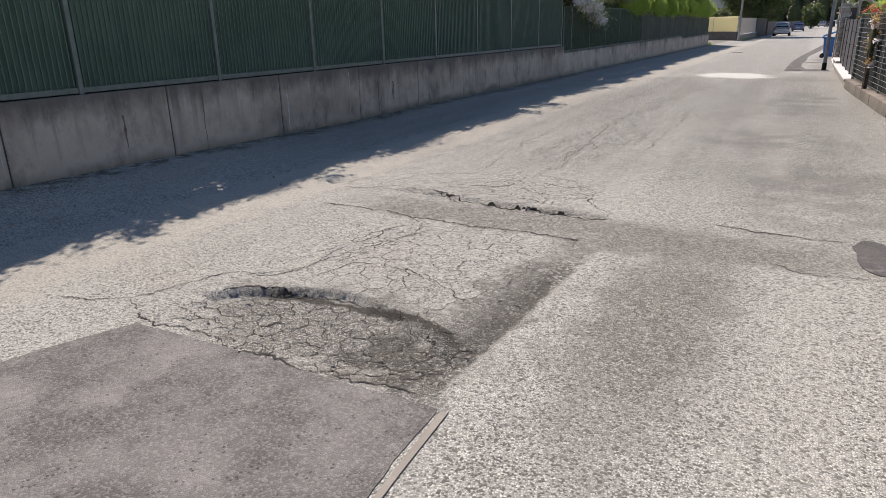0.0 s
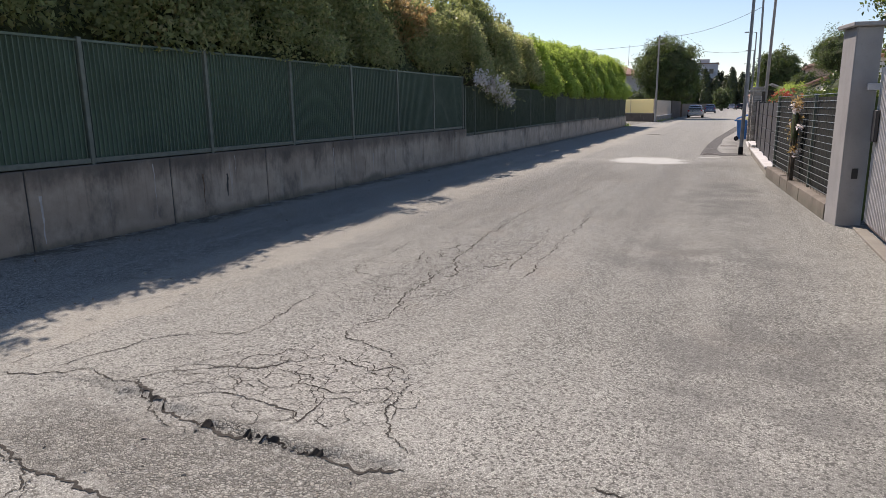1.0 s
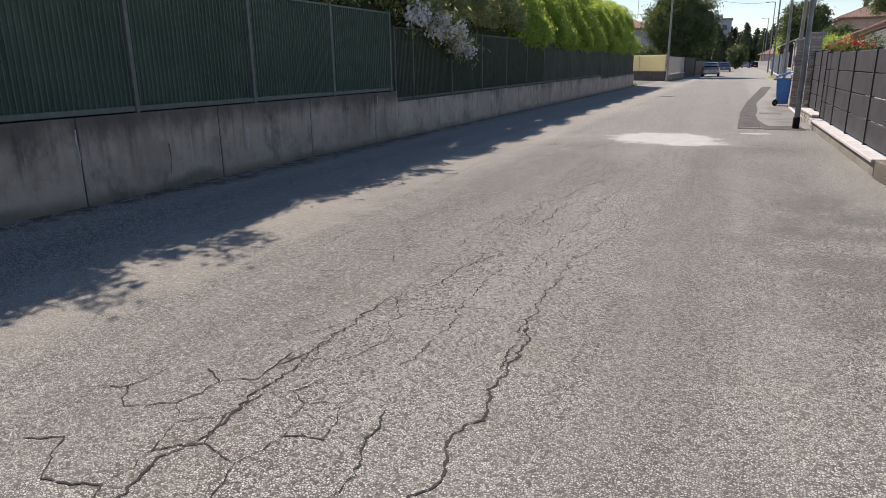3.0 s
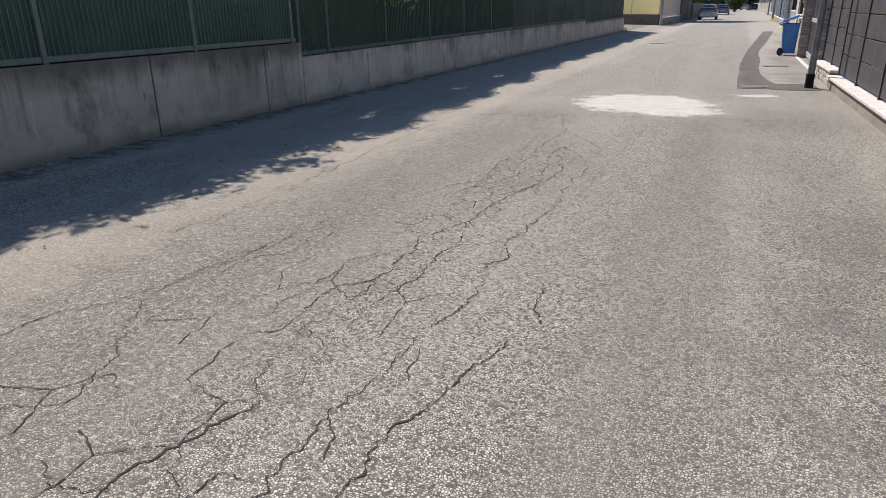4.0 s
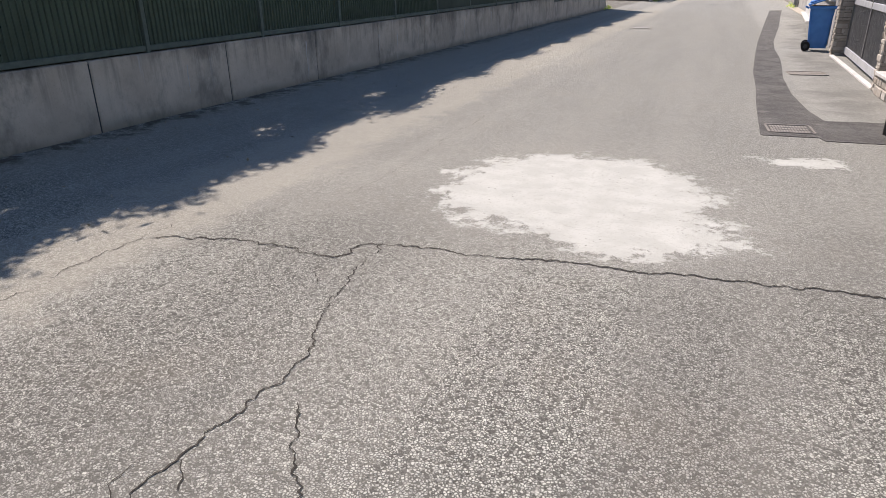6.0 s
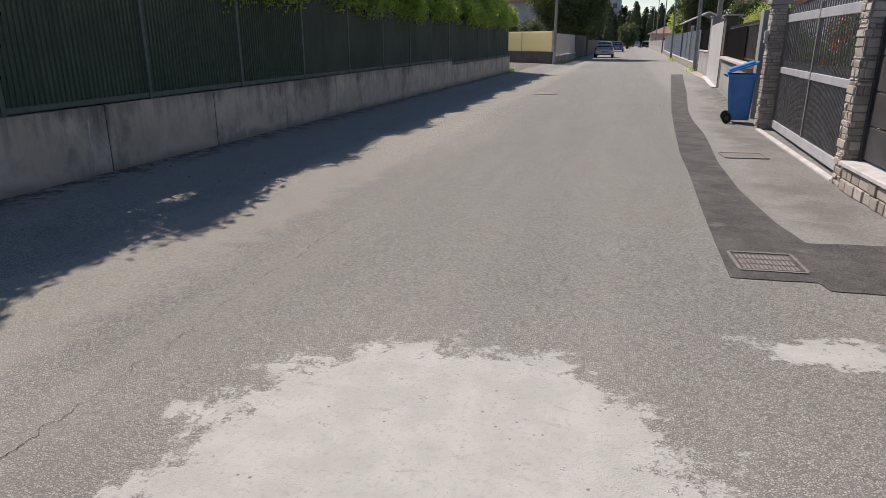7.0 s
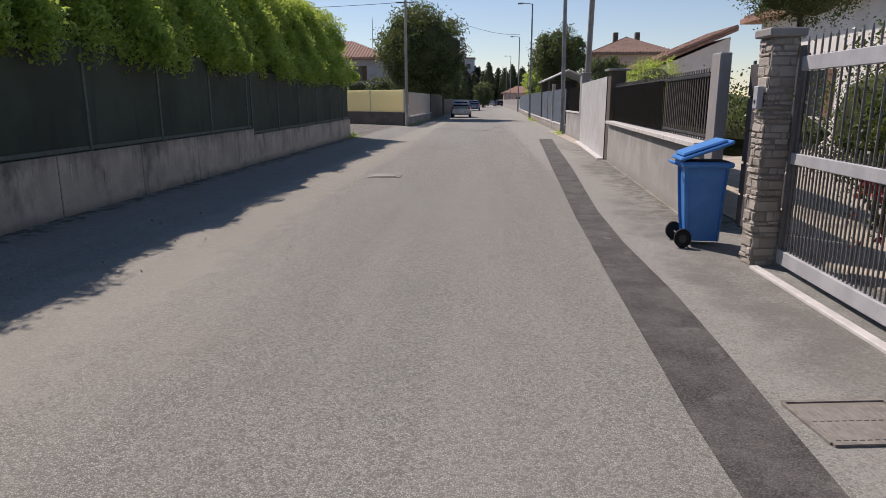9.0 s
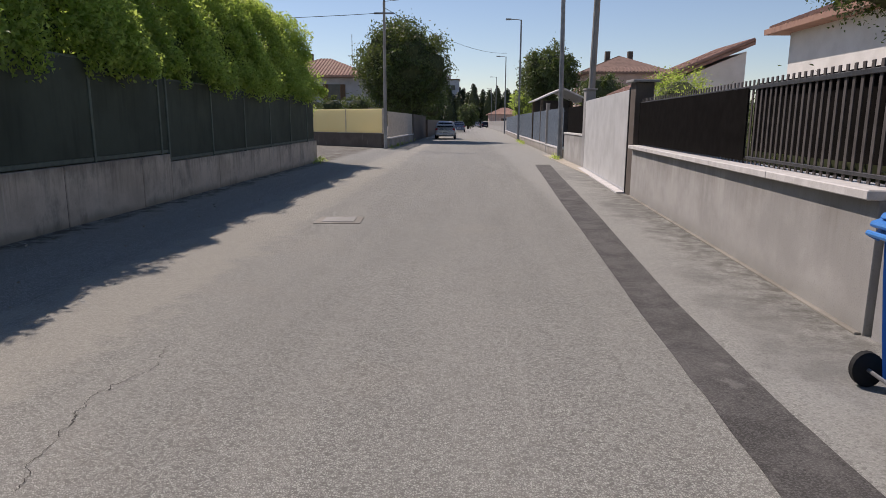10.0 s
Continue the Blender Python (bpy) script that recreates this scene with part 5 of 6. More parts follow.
part("flap", block(-0.064, -0.056, -0.11, 0.11, 0.27, 0.33, 0.003), POLE_STEEL, box_l)
part("window", block(-0.062, -0.056, -0.09, 0.09, 0.05, 0.20, 0.002), PLATE, box_l)
bell = thing("intercom", pose(1.535, 33.02, 1.42), "small grey intercom box fixed to the stone pillar", "intercom")
part("case", block(-0.035, 0.02, -0.05, 0.05, 0, 0.20, 0.008), GATE_GREY, bell)
part("button", block(-0.041, -0.036, -0.015, 0.015, 0.05, 0.08, 0.002), BLACK_STEEL, bell)

# grey plastered wall with a black railing
plain_pillar((1.79, 34.80), 0.13, 0.26, 2.02, 3, "grey plastered pillar at the end of a garden wall", cap=0)
m, L = along((1.70, 34.98), (2.22, 43.72))
gw = thing("garden_wall", m, "grey plastered garden wall with a white coping", "wall", kind="structure")
part("wall", block(0, L, -0.24, 0, -0.1, 0.93, 0.006), PLASTER, gw)
for i in range(5):
    part("coping", block(L * i / 5 + (0.002 if i else 0), L * (i + 1) / 5 - 0.002, -0.28, 0.085, 0.931, 1.0, 0.008), COPING, gw)
part("footing", block(0.02, L - 0.02, 0.001, 0.045, -0.08, 0.018, 0.006), KERB, gw, "thin worn mortar footing")
RAIL_BAR = plain("dark_brown_bars", (0.065, 0.058, 0.054), (0.095, 0.085, 0.08), 0.7)
rail = thing("railing", m, "black flat-bar railing lined with black net", "railing")
part("top_rail", block(0, L, -0.15, -0.11, 1.78, 1.82, 0.003), BLACK_STEEL, rail)
part("bottom_rail", block(0, L, -0.15, -0.11, 1.05, 1.08, 0.003), BLACK_STEEL, rail)
NET_BLACK = plain("black_net", (0.006, 0.0055, 0.005), (0.010, 0.009, 0.0085), 0.95)
NET_BLACK.node_tree.nodes["Principled BSDF"].inputs["Specular IOR Level"].default_value = 0.02
part("net", block(2.9, L - 0.02, -0.10, -0.094, 1.03, 1.80), NET_BLACK, rail, "black shade net")
part("net", block(0.02, 2.9, -0.175, -0.169, 1.14, 1.84), NET_BLACK, rail)
b0 = None
for i in range(72):
    x = 0.06 + i * (L - 0.12) / 71
    if b0 is None:
        b0 = part("bar", block(-0.022, 0.022, -0.135, -0.125, 1.004, 1.88, 0.002), RAIL_BAR, rail)
        b0.location.x = x
    else:
        shared("bar", b0, rail, (x, 0, 0))
plain_pillar((2.40, 43.92), 0.36, 0.34, 2.20, 3, "dark brown gate pillar with a grey overhanging cap", BASE_BROWN, cap=0.08)

# grey sheet gate
m, L = along((2.20, 44.12), (2.63, 51.55))
gate = thing("sheet_gate", m, "plain pale grey sheet-metal sliding gate", "gate")
part("sheet", block(0.05, L, -0.05, -0.02, 0.08, 2.08, 0.004), SHEET_GREY, gate)
part("end_post", block(-0.02, 0.049, -0.07, 0.0, 0.02, 2.12, 0.004), BLACK_STEEL, gate)
part("bottom_rail", block(0.05, L, -0.055, -0.015, 0.03, 0.079, 0.004), GATE_GREY, gate)
tagged(part("gate_sill", block(0, L, -0.02, 0.16, -0.05, 0.03, 0.006), COPING), "pale concrete sill below the sheet gate", "sill", kind="structure").matrix_basis = m
plain_pillar((2.80, 51.80), 0.30, 0.34, 2.42, 3, "grey plastered pillar beside the sheet gate", cap=0.04)
m, L = along((2.68, 52.0), (2.72, 56.4))
sw = thing("garden_wall", m, "short pale plastered wall with a black hedge net above", "wall", kind="structure")
part("wall", block(0, L, -0.22, 0, -0.1, 1.0, 0.006), PLASTER, sw)
part("coping", block(0, L, -0.25, 0.03, 1.001, 1.06, 0.006), COPING, sw)
part("net", block(0.02, L - 0.02, -0.12, -0.11, 1.06, 1.98), NET_BLACK, sw)


# blue-grey slatted fence further along
def slat_fence(a, b, count, label):
    m, L = along(a, b)
    t = thing("slat_fence", m, label, "fence", "slatted fences")
    part("plinth", block(0, L, -0.22, 0, -0.1, 0.36, 0.008), KERB, t)
    part("coping", block(0, L, -0.25, 0.03, 0.361, 0.42, 0.006), COPING, t)
    part("rail", block(0, L, -0.14, -0.10, 1.85, 1.89), BLUE_SLAT, t)
    part("rail", block(0, L, -0.14, -0.10, 0.60, 0.64), BLUE_SLAT, t)
    b0 = None
    for i in range(count):
        x = (i + 0.5) * L / count
        if b0 is None:
            b0 = part("slat", block(-L / count * 0.42, L / count * 0.42, -0.098, -0.08, 0.44, 2.0, 0.003), BLUE_SLAT, t)
            b0.location.x = x
        else:
            shared("slat", b0, t, (x, 0, 0))
    return t


slat_fence((2.70, 57.2), (2.72, 62.4), 44, "blue-grey slatted fence on a coped plinth")
slat_fence((2.74, 62.8), (2.95, 81.0), 90, "blue-grey slatted fence on a coped plinth")
slat_fence((2.97, 81.4), (3.75, 114.0), 90, "blue-grey slatted fence on a coped plinth")
plain_pillar((2.80, 62.6), 0.16, 0.16, 2.26, 0, "slim grey fence pillar", POLE_CONC, 0.02)


# ---- poles, lamps and cables ----
def pole(name, at, tall, r0, r1, material, label, tip=(0, 0), sleeve=0.0, arm=None):
    t = thing(name, Matrix.Translation((at[0], at[1], 0)), label, "pole" if name != "street_lamp" else "street lamp")
    part("pole", tube([(0, 0, -0.1), (tip[0] * 0.5, tip[1] * 0.5, tall * 0.5), (tip[0], tip[1], tall)], [r0, (r0 + r1) / 2, r1], 12), material, t)
    if sleeve:
        part("sleeve", tube([(0, 0, -0.05), (0, 0, sleeve), (0, 0, sleeve + 0.01)], [r0 + 0.012, r0 + 0.012, r0], 12), RUBBER, t, "black base sleeve")
    if arm:
        dx, dz, big = arm
        part("arm", tube([(tip[0], tip[1], tall - 0.05), (tip[0] + dx * 0.4, tip[1], tall + dz), (tip[0] + dx, tip[1], tall + dz)], 0.028, 8), material, t)
        hx = tip[0] + dx
        part("lantern", block(hx - big, hx + 0.02, -0.11 + tip[1], 0.11 + tip[1], tall + dz - 0.05, tall + dz + 0.06, 0.02), POLE_STEEL, t)
    return t


pole("street_lamp", (1.23, 25.15), 6.2, 0.06, 0.04, POLE_STEEL, "grey steel street lamp with a black base sleeve", (0.04, 0.0), 0.24, (-0.75, 0.12, 0.45))
pole("utility_pole", (2.61, 56.72), 9.0, 0.10, 0.07, POLE_STEEL, "slim grey steel pole at the road edge", (-0.12, 0.0))
pole("utility_pole", (2.95, 52.6), 9.2, 0.12, 0.08, POLE_CONC, "dark concrete utility pole behind the fence", (0.16, 0.0))
pole("utility_pole", (-5.26, 64.85), 7.3, 0.09, 0.065, POLE_CONC, "concrete utility pole at a wall corner", (0.0, 0.0))
part("insulator_bar", block(-0.5, 0.5, -0.03, 0.03, 6.7, 6.78), POLE_STEEL, bpy.data.objects["utility_pole.002"])
part("insulator", tube([(0, 0, 7.28), (0, 0, 7.5)], 0.05, 8), BLACK_STEEL, bpy.data.objects["utility_pole.002"])
for at, tall in (((2.86, 81.4), 8.85), ((3.55, 113.0), 9.2), ((4.0, 150.0), 9.2), ((4.6, 190.0), 9.2)):
    pole("street_lamp", at, tall, 0.09, 0.055, POLE_STEEL, "tall grey street lamp with a flat lantern", (0, 0), 0.0, (-0.75, 0.02, 0.4))


def cable(name, a, b, sag, label):
    a, b = Vector(a), Vector(b)
    pts = [a.lerp(b, k / 14) - Vector((0, 0, sag * 4 * (k / 14) * (1 - k / 14))) for k in range(15)]
    tagged(part(name, tube(pts, 0.014, 5), CABLE), label, "cable")


cable("overhead_cable", (-5.26, 64.8, 7.3), (2.5, 56.7, 8.3), 0.5, "thin black overhead cable between two poles")
cable("overhead_cable", (-5.26, 64.8, 6.75), (-34, 66.0, 7.2), 0.5, "thin black overhead cable to a side street")
cable("overhead_cable", (-5.26, 64.8, 7.0), (2.9, 100.0, 8.3), 0.6, "thin black overhead cable along the street")
cable("overhead_cable", (3.1, 52.6, 8.9), (2.5, 56.7, 8.8), 0.1, "thin black overhead cable between two poles")
cable("overhead_cable", (3.1, 52.6, 8.9), (5.5, 16.0, 7.2), 0.7, "thin black overhead cable over the gardens")


# ---- wheeled bin ----
def wheeled_bin(at, turn):
    t = thing("wheelie_bin", pose(at[0], at[1], 0, 0, 0, turn) @ Matrix.Diagonal((0.84, 0.84, 1, 1)), "blue plastic wheelie bin with its lid propped ajar", "bin")
    bm = bmesh.new()
    rows = []
    for z, w, d, y in ((0.06, 0.195, 0.20, 0.02), (0.30, 0.21, 0.222, 0.01), (0.62, 0.228, 0.245, 0.0), (0.86, 0.242, 0.262, 0.0)):
        ring = []
        for sx, sy in ((-1, -1), (1, -1), (1, 1), (-1, 1)):
            for k in (0, 1):
                cx, cy = sx * w, sy * d + y
                c = 0.035
                ring.append((cx - sx * c * ((k == 0) == (sx * sy > 0)), cy - sy * c * ((k == 1) == (sx * sy > 0)), z))
        rows.append([bm.verts.new(q) for q in ring])
    for a, b in zip(rows, rows[1:]):
        for k in range(8):
            bm.faces.new((a[k], a[(k + 1) % 8], b[(k + 1) % 8], b[k]))
    bm.faces.new(rows[0])
    bm.faces.new(rows[-1])
    bmesh.ops.recalc_face_normals(bm, faces=bm.faces)
    body = part("body", bm, BIN_BLUE, t)
    part("rim", block(-0.27, 0.27, -0.29, 0.30, 0.83, 0.885, 0.015), BIN_BLUE, t)
    # black sheet on the closed body stands in for the shaded hollow
    part("dark_inside", block(-0.235, 0.235, -0.25, 0.26, 0.8855, 0.889), RUBBER, t)
    bm = bmesh.new()
    box(bm, -0.28, 0.28, -0.01, 0.60, 0.0, 0.035, 0.012)
    box(bm, -0.24, 0.24, 0.03, 0.56, 0.034, 0.07, 0.02)
    box(bm, -0.20, 0.20, 0.55, 0.64, -0.005, 0.03, 0.01)
    lid = part("lid", bm, BIN_BLUE, t, "propped blue lid")
    lid.matrix_basis = Matrix.Translation((0, -0.31, 0.89)) @ Matrix.Rotation(radians(17), 4, "X")
    for s in (-1, 1):
        w = part("wheel", tube([(s * 0.235, -0.235, 0.10), (s * 0.285, -0.235, 0.10)], 0.10, 20), RUBBER, t)
        part("hub", tube([(s * 0.286, -0.235, 0.10), (s * 0.292, -0.235, 0.10)], 0.045, 12), BLACK_STEEL, w)
    part("axle", tube([(-0.234, -0.235, 0.10), (0.234, -0.235, 0.10)], 0.012, 8), POLE_STEEL, t)
    part("handle", tube([(-0.19, -0.30, 0.84), (-0.19, -0.37, 0.87), (0.19, -0.37, 0.87), (0.19, -0.30, 0.84)], 0.016, 8), BIN_BLUE, t)
    lab = block(-0.075, 0.075, 0.0, 0.004, 0.0, 0.085)
    lb = part("label", lab, BIN_LABEL, body, "faded pale label")
    lb.matrix_basis = Matrix.Translation((-0.243, 0.02, 0.70)) @ Matrix.Rotation(radians(90), 4, "Z") @ Matrix.Rotation(radians(-3), 4, "X")
    st = part("sticker", block(0, 0.004, -0.05, 0.05, 0.0, 0.10), PLATE, body, "torn white and red sticker")
    st.matrix_basis = Matrix.Translation((-0.224, 0.16, 0.24))
    return t


wheeled_bin((1.375, 33.86), -94)

# ---- gardens on the east side ----
tagged(part("garden_ground", block(2.3, 14, 26, 60, -0.08, 0.02), SOIL), "pale gravel garden ground behind the gates", "garden", kind="structure")


def shrub(at, r, zc, material, label, seed, count, size=0.07, flowers=None, name="shrub", nf=60):
    rng = np.random.default_rng(seed)
    t = thing(name, Matrix.Translation((at[0], at[1], 0)), label, "shrub")
    bm = bmesh.new()
    for i in range(6):
        a = i * 1.05 + seed
        tube([(0.03 * math.cos(a), 0.03 * math.sin(a), -0.03), (r[0] * 0.3 * math.cos(a), r[1] * 0.3 * math.sin(a), zc * 0.6), (r[0] * 0.7 * math.cos(a), r[1] * 0.7 * math.sin(a), zc + r[2] * 0.4)], [0.02, 0.014, 0.004], 5, bm)
    part("stems", bm, BARK, t)
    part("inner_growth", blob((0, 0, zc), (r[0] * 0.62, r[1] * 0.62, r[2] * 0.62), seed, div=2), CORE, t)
    leaves("leaves", crown_points(rng, (0, 0, zc), r, count, seed, 0.13, 40), size, material, t, rng)
    if flowers:
        heads = crown_points(rng, (0, 0, zc), tuple(q * 1.08 for q in r), nf, seed + 1, 0.1, 4)
        leaves("flowers", np.repeat(heads, 9, 0) + rng.normal(size=(nf * 9, 3)) * 0.028, 0.06, flowers, t, rng, 0, "", 0.9)
    return t


for i in range(5):
    shrub((3.05 + 0.1 * (i % 2), 12.9 + 1.25 * i), (0.62, 0.8, 0.85), 0.85, LEAF_TREE, "dark garden shrub behind the wire fence", 400 + i, 1500, 0.08)
shrub((1.90, 15.6), (0.10, 0.26, 0.55), 1.15, LEAF_RED, "climbing shrub with pale and red blossoms", 420, 420, 0.05, PETAL_WHITE, "flowering_climber", 14)
tree("garden_tree", (4.5, 16.6), 4.6, (3.2, 1.5, 1.6, 1.5), LEAF_TREE, "dark broad-leaved garden tree behind a wire fence", 431, 6000, 0.09, 0.10)
tree("garden_tree", (3.6, 22.0), 2.6, (1.7, 0.8, 1.3, 0.75), LEAF_TREE, "low green garden tree above a plank fence", 432, 3000, 0.08, 0.06)
tree("garden_tree", (4.6, 31.5), 4.3, (3.3, 1.0, 1.0, 0.9), LEAF_TREE, "small garden tree behind the gate", 433, 7000, 0.055, 0.07)
tree("garden_tree", (5.6, 41.5), 5.0, (4.0, 1.3, 1.3, 1.1), LEAF_TREE, "leafy garden tree beside a white house", 434, 8000, 0.065, 0.08)
for i, y in enumerate((29.3, 30.5, 31.6, 32.6)):
    shrub((2.75 + 0.15 * (i % 2), y), (0.55, 0.70, 0.85), 1.15, LEAF_TREE, "rose bush with red flowers behind the gate", 440 + i, 3400, 0.06, PETAL_RED, "rose_bush", 80)
shrub((3.9, 35.0), (0.9, 1.2, 1.0), 1.3, LEAF_TREE, "tall dark garden shrub behind the foot gate", 460, 7000, 0.05)
shrub((4.4, 30.2), (0.9, 1.6, 0.9), 1.0, LEAF_TREE, "dark garden shrub behind the roses", 461, 7000, 0.05)
shrub((4.6, 27.6), (0.9, 1.3, 0.9), 1.0, LEAF_TREE, "green garden shrub behind the stone pillar", 462, 6000, 0.05)
wire_hedge = thing("hedge", Matrix.Identity(4), "dark hedge pressing against the wire fence", "hedge")
hedge_core(12.7, 18.2, ((2.55, 0.0, 0), (2.45, 0.6, -0.0), (2.45, 1.4, 0), (2.7, 1.75, 0), (3.3, 1.8, 0), (3.7, 0.0, 0)), wire_hedge)
rng = np.random.default_rng(66)
q = np.stack([2.42 + np.abs(rng.normal(size=9000)) * 0.25, rng.uniform(12.7, 18.2, 9000), rng.uniform(0.25, 1.8, 9000)], 1)
q[:, 0] -= 0.07 * (q[:, 1] - 12.7) * 0.6
leaves("foliage", q, 0.075, LEAF_TREE, wire_hedge, rng)
hedge_e = thing("hedge", Matrix.Identity(4), "dark hedge behind the black railing", "hedge")
rng = np.random.default_rng(61)
part("inner_growth", blob((3.3, 45.5, 1.1), (0.5, 10.2, 0.72), 3.0, 0.05), CORE, hedge_e)
ps = np.stack([3.0 + rng.normal(size=9000) * 0.22, rng.uniform(35.5, 56, 9000), 1.45 + rng.normal(size=9000) * 0.17], 1)
ps[:, 2] += 0.12 * np.sin(ps[:, 1] * 2.2)
ps[:, 0] += 0.045 * (ps[:, 1] - 40)
leaves("foliage", ps, 0.055, LEAF_TREE, hedge_e, rng)
shrub((4.2, 47.5), (0.8, 1.4, 0.7), 2.0, LEAF_HEDGE, "yellow-green climbing vine above the sheet gate", 450, 4500, 0.06)


# ---- houses ----
def house(at, size, eaves, ridge, wall, roof, label, windows, turn=0.0, chimneys=1, over=0.6):
    """Hip-roofed house; windows: rows of (side, offset, sill, width, height); side 0 faces south, 1 west."""
    t = thing("house", pose(at[0], at[1], 0, 0, 0, turn), label, "house")
    w, d = size[0] / 2, size[1] / 2
    part("wall", block(-w, w, -d, d, -0.2, eaves), wall, t)
    bm = bmesh.new()
    e = over
    k = min(w, d) * 0.9
    a = [bm.verts.new(q) for q in ((-w - e, -d - e, eaves - 0.05), (w + e, -d - e, eaves - 0.05), (w + e, d + e, eaves - 0.05), (-w - e, d + e, eaves - 0.05))]
    c = [bm.verts.new(q) for q in ((-w - e, -d - e, eaves + 0.12), (w + e, -d - e, eaves + 0.12), (w + e, d + e, eaves + 0.12), (-w - e, d + e, eaves + 0.12))]
    if w >= d:
        r = [bm.verts.new((-w + k, 0, ridge)), bm.verts.new((w - k, 0, ridge))]
        slopes = ((c[0], c[1], r[1], r[0]), (c[2], c[3], r[0], r[1]), (c[1], c[2], r[1]), (c[3], c[0], r[0]))
    else:
        r = [bm.verts.new((0, -d + k, ridge)), bm.verts.new((0, d - k, ridge))]
        slopes = ((c[1], c[2], r[1], r[0]), (c[3], c[0], r[0], r[1]), (c[0], c[1], r[0]), (c[2], c[3], r[1]))
    for f in slopes:
        bm.faces.new(f)
    for i in range(4):
        j = (i + 1) % 4
        bm.faces.new((a[i], a[j], c[j], c[i]))
    bm.faces.new(a[::-1])
    bmesh.ops.recalc_face_normals(bm, faces=bm.faces)
    rf = part("roof", bm, roof, t)
    # rolls of tile running down the slopes
    for n_side in range(2):
        span = (2 * w if n_side == 0 else 2 * d) + 2 * e
        deep = (d if n_side == 0 else w) + e
        other = (w if n_side == 0 else d) + e
        rise = ridge - eaves - 0.12
        full = max(0.01, (w if n_side == 0 else d) - k) if (w >= d) == (n_side == 0) else 0.0
        bm = bmesh.new()
        count = int(span / 0.28)
        for i in range(count):
            s = -span / 2 + (i + 0.5) * span / count
            reach = 1.0 if abs(s) <= full else max(0.0, (other - abs(s)) / max(0.01, other - full))
            if reach < 0.05:
                continue
            lo, hi = Vector((s, -deep, eaves + 0.13)), Vector((s, -deep + deep * reach, eaves + 0.13 + rise * reach))
            tube([lo, hi], 0.06, 5, bm)
        if n_side == 1:
            bm.transform(Matrix.Rotation(-math.pi / 2, 4, "Z"))
        tagged(part("tile_roll", bm, roof, rf), kind="stuff")
    for i in range(chimneys):
        cx = -w * 0.3 + i * w * 0.6
        ch = part("chimney", block(cx - 0.2, cx + 0.2, -0.22, 0.22, ridge - 0.9, ridge + 0.42), BASE_BROWN, rf)
    for side, off, sill, ww, hh in windows:
        bm = block(off - ww / 2, off + ww / 2, -d - 0.02, -d + 0.1, sill, sill + hh) if side == 0 else block(-w - 0.02, -w + 0.1, off - ww / 2, off + ww / 2, sill, sill + hh)
        win = part("window", bm, WINDOW_DARK, t)
        for q in (-1, 1):
            o = off + q * (ww / 2 + ww * 0.24)
            bm = block(o - ww * 0.22, o + ww * 0.22, -d - 0.05, -d - 0.005, sill, sill + hh) if side == 0 else block(-w - 0.05, -w - 0.005, o - ww * 0.22, o + ww * 0.22, sill, sill + hh)
            part("shutter", bm, SHUTTER, win)
        bm = block(off - ww * 0.6, off + ww * 0.6, -d - 0.12, -d, sill - 0.08, sill - 0.005) if side == 0 else block(-w - 0.12, -w, off - ww * 0.6, off + ww * 0.6, sill - 0.08, sill - 0.005)
        part("sill", bm, COPING, win)
    return t


house((-14.0, 92.0), (9.0, 9.0), 5.1, 7.0, HOUSE_GREY, TILE, "grey two-storey house with a red tiled hip roof", ((0, 1.6, 3.2, 1.0, 1.3), (0, -1.4, 3.2, 1.0, 1.3), (0, 1.6, 0.6, 1.0, 1.6)), 0, 1)
part("aerial", tube([(2.6, -1, 6.4), (2.6, -1, 9.0)], 0.03, 5), POLE_STEEL, bpy.data.objects["house"])
house((11.9, 89.5), (6.4, 6.8), 5.35, 7.0, HOUSE_PINK, TILE_DARK, "pink rendered house with a dark tiled hip roof", ((0, -1.5, 3.0, 1.1, 1.4), (1, -1.6, 3.0, 1.1, 1.4), (1, 1.6, 3.0, 1.1, 1.4)), 0, 2, 0.5)
house((13.7, 45.9), (8.6, 14.4), 4.35, 6.4, HOUSE_WHITE, TILE, "white rendered house with a clay tiled roof behind gardens", ((1, -5.0, 1.0, 1.1, 1.4), (1, -2.0, 1.0, 1.1, 1.4), (1, 2.5, 1.0, 1.1, 1.4), (0, -2.0, 1.0, 1.1, 1.4), (0, 1.5, 1.0, 1.1, 1.4)), 0, 1)
garage = thing("garage", pose(7.9, 60.0, 0), "low garage with a pale tiled lean-to roof", "garage")
bm = block(-2.2, 2.2, -1.8, 1.8, -0.1, 2.4)
for v in bm.verts:
    if v.co.z > 1:
        v.co.z += (v.co.x + 2.2) * 0.42
part("wall", bm, HOUSE_WHITE, garage)
bm = bmesh.new()
for i in range(18):
    tube([(-2.5, -2.0 + i * 0.23, 2.62), (2.4, -2.0 + i * 0.23, 4.68)], 0.09, 6, bm)
part("roof_tiles", bm, TILE, garage)
bm = block(-2.5, 2.4, -2.1, 2.1, 2.42, 2.54)
for v in bm.verts:
    v.co.z += (v.co.x + 2.5) * 0.42
part("roof_deck", bm, TILE, garage)
shed = thing("carport", pose(4.0, 68.5, 0), "open shed with a pale low gable roof", "shed")
for s in (-1, 1):
    bm = block(-0.04, 1.5, -2.4, 2.4, 0, 0.07)
    bm.transform(Matrix.Translation((0, 0, 3.15)) @ Matrix.Rotation(radians(24), 4, "Y"))
    if s < 0:
        bm.transform(Matrix.Diagonal((-1, 1, 1, 1)))
        bmesh.ops.reverse_faces(bm, faces=bm.faces)
    part("roof_slope", bm, COPING, shed)
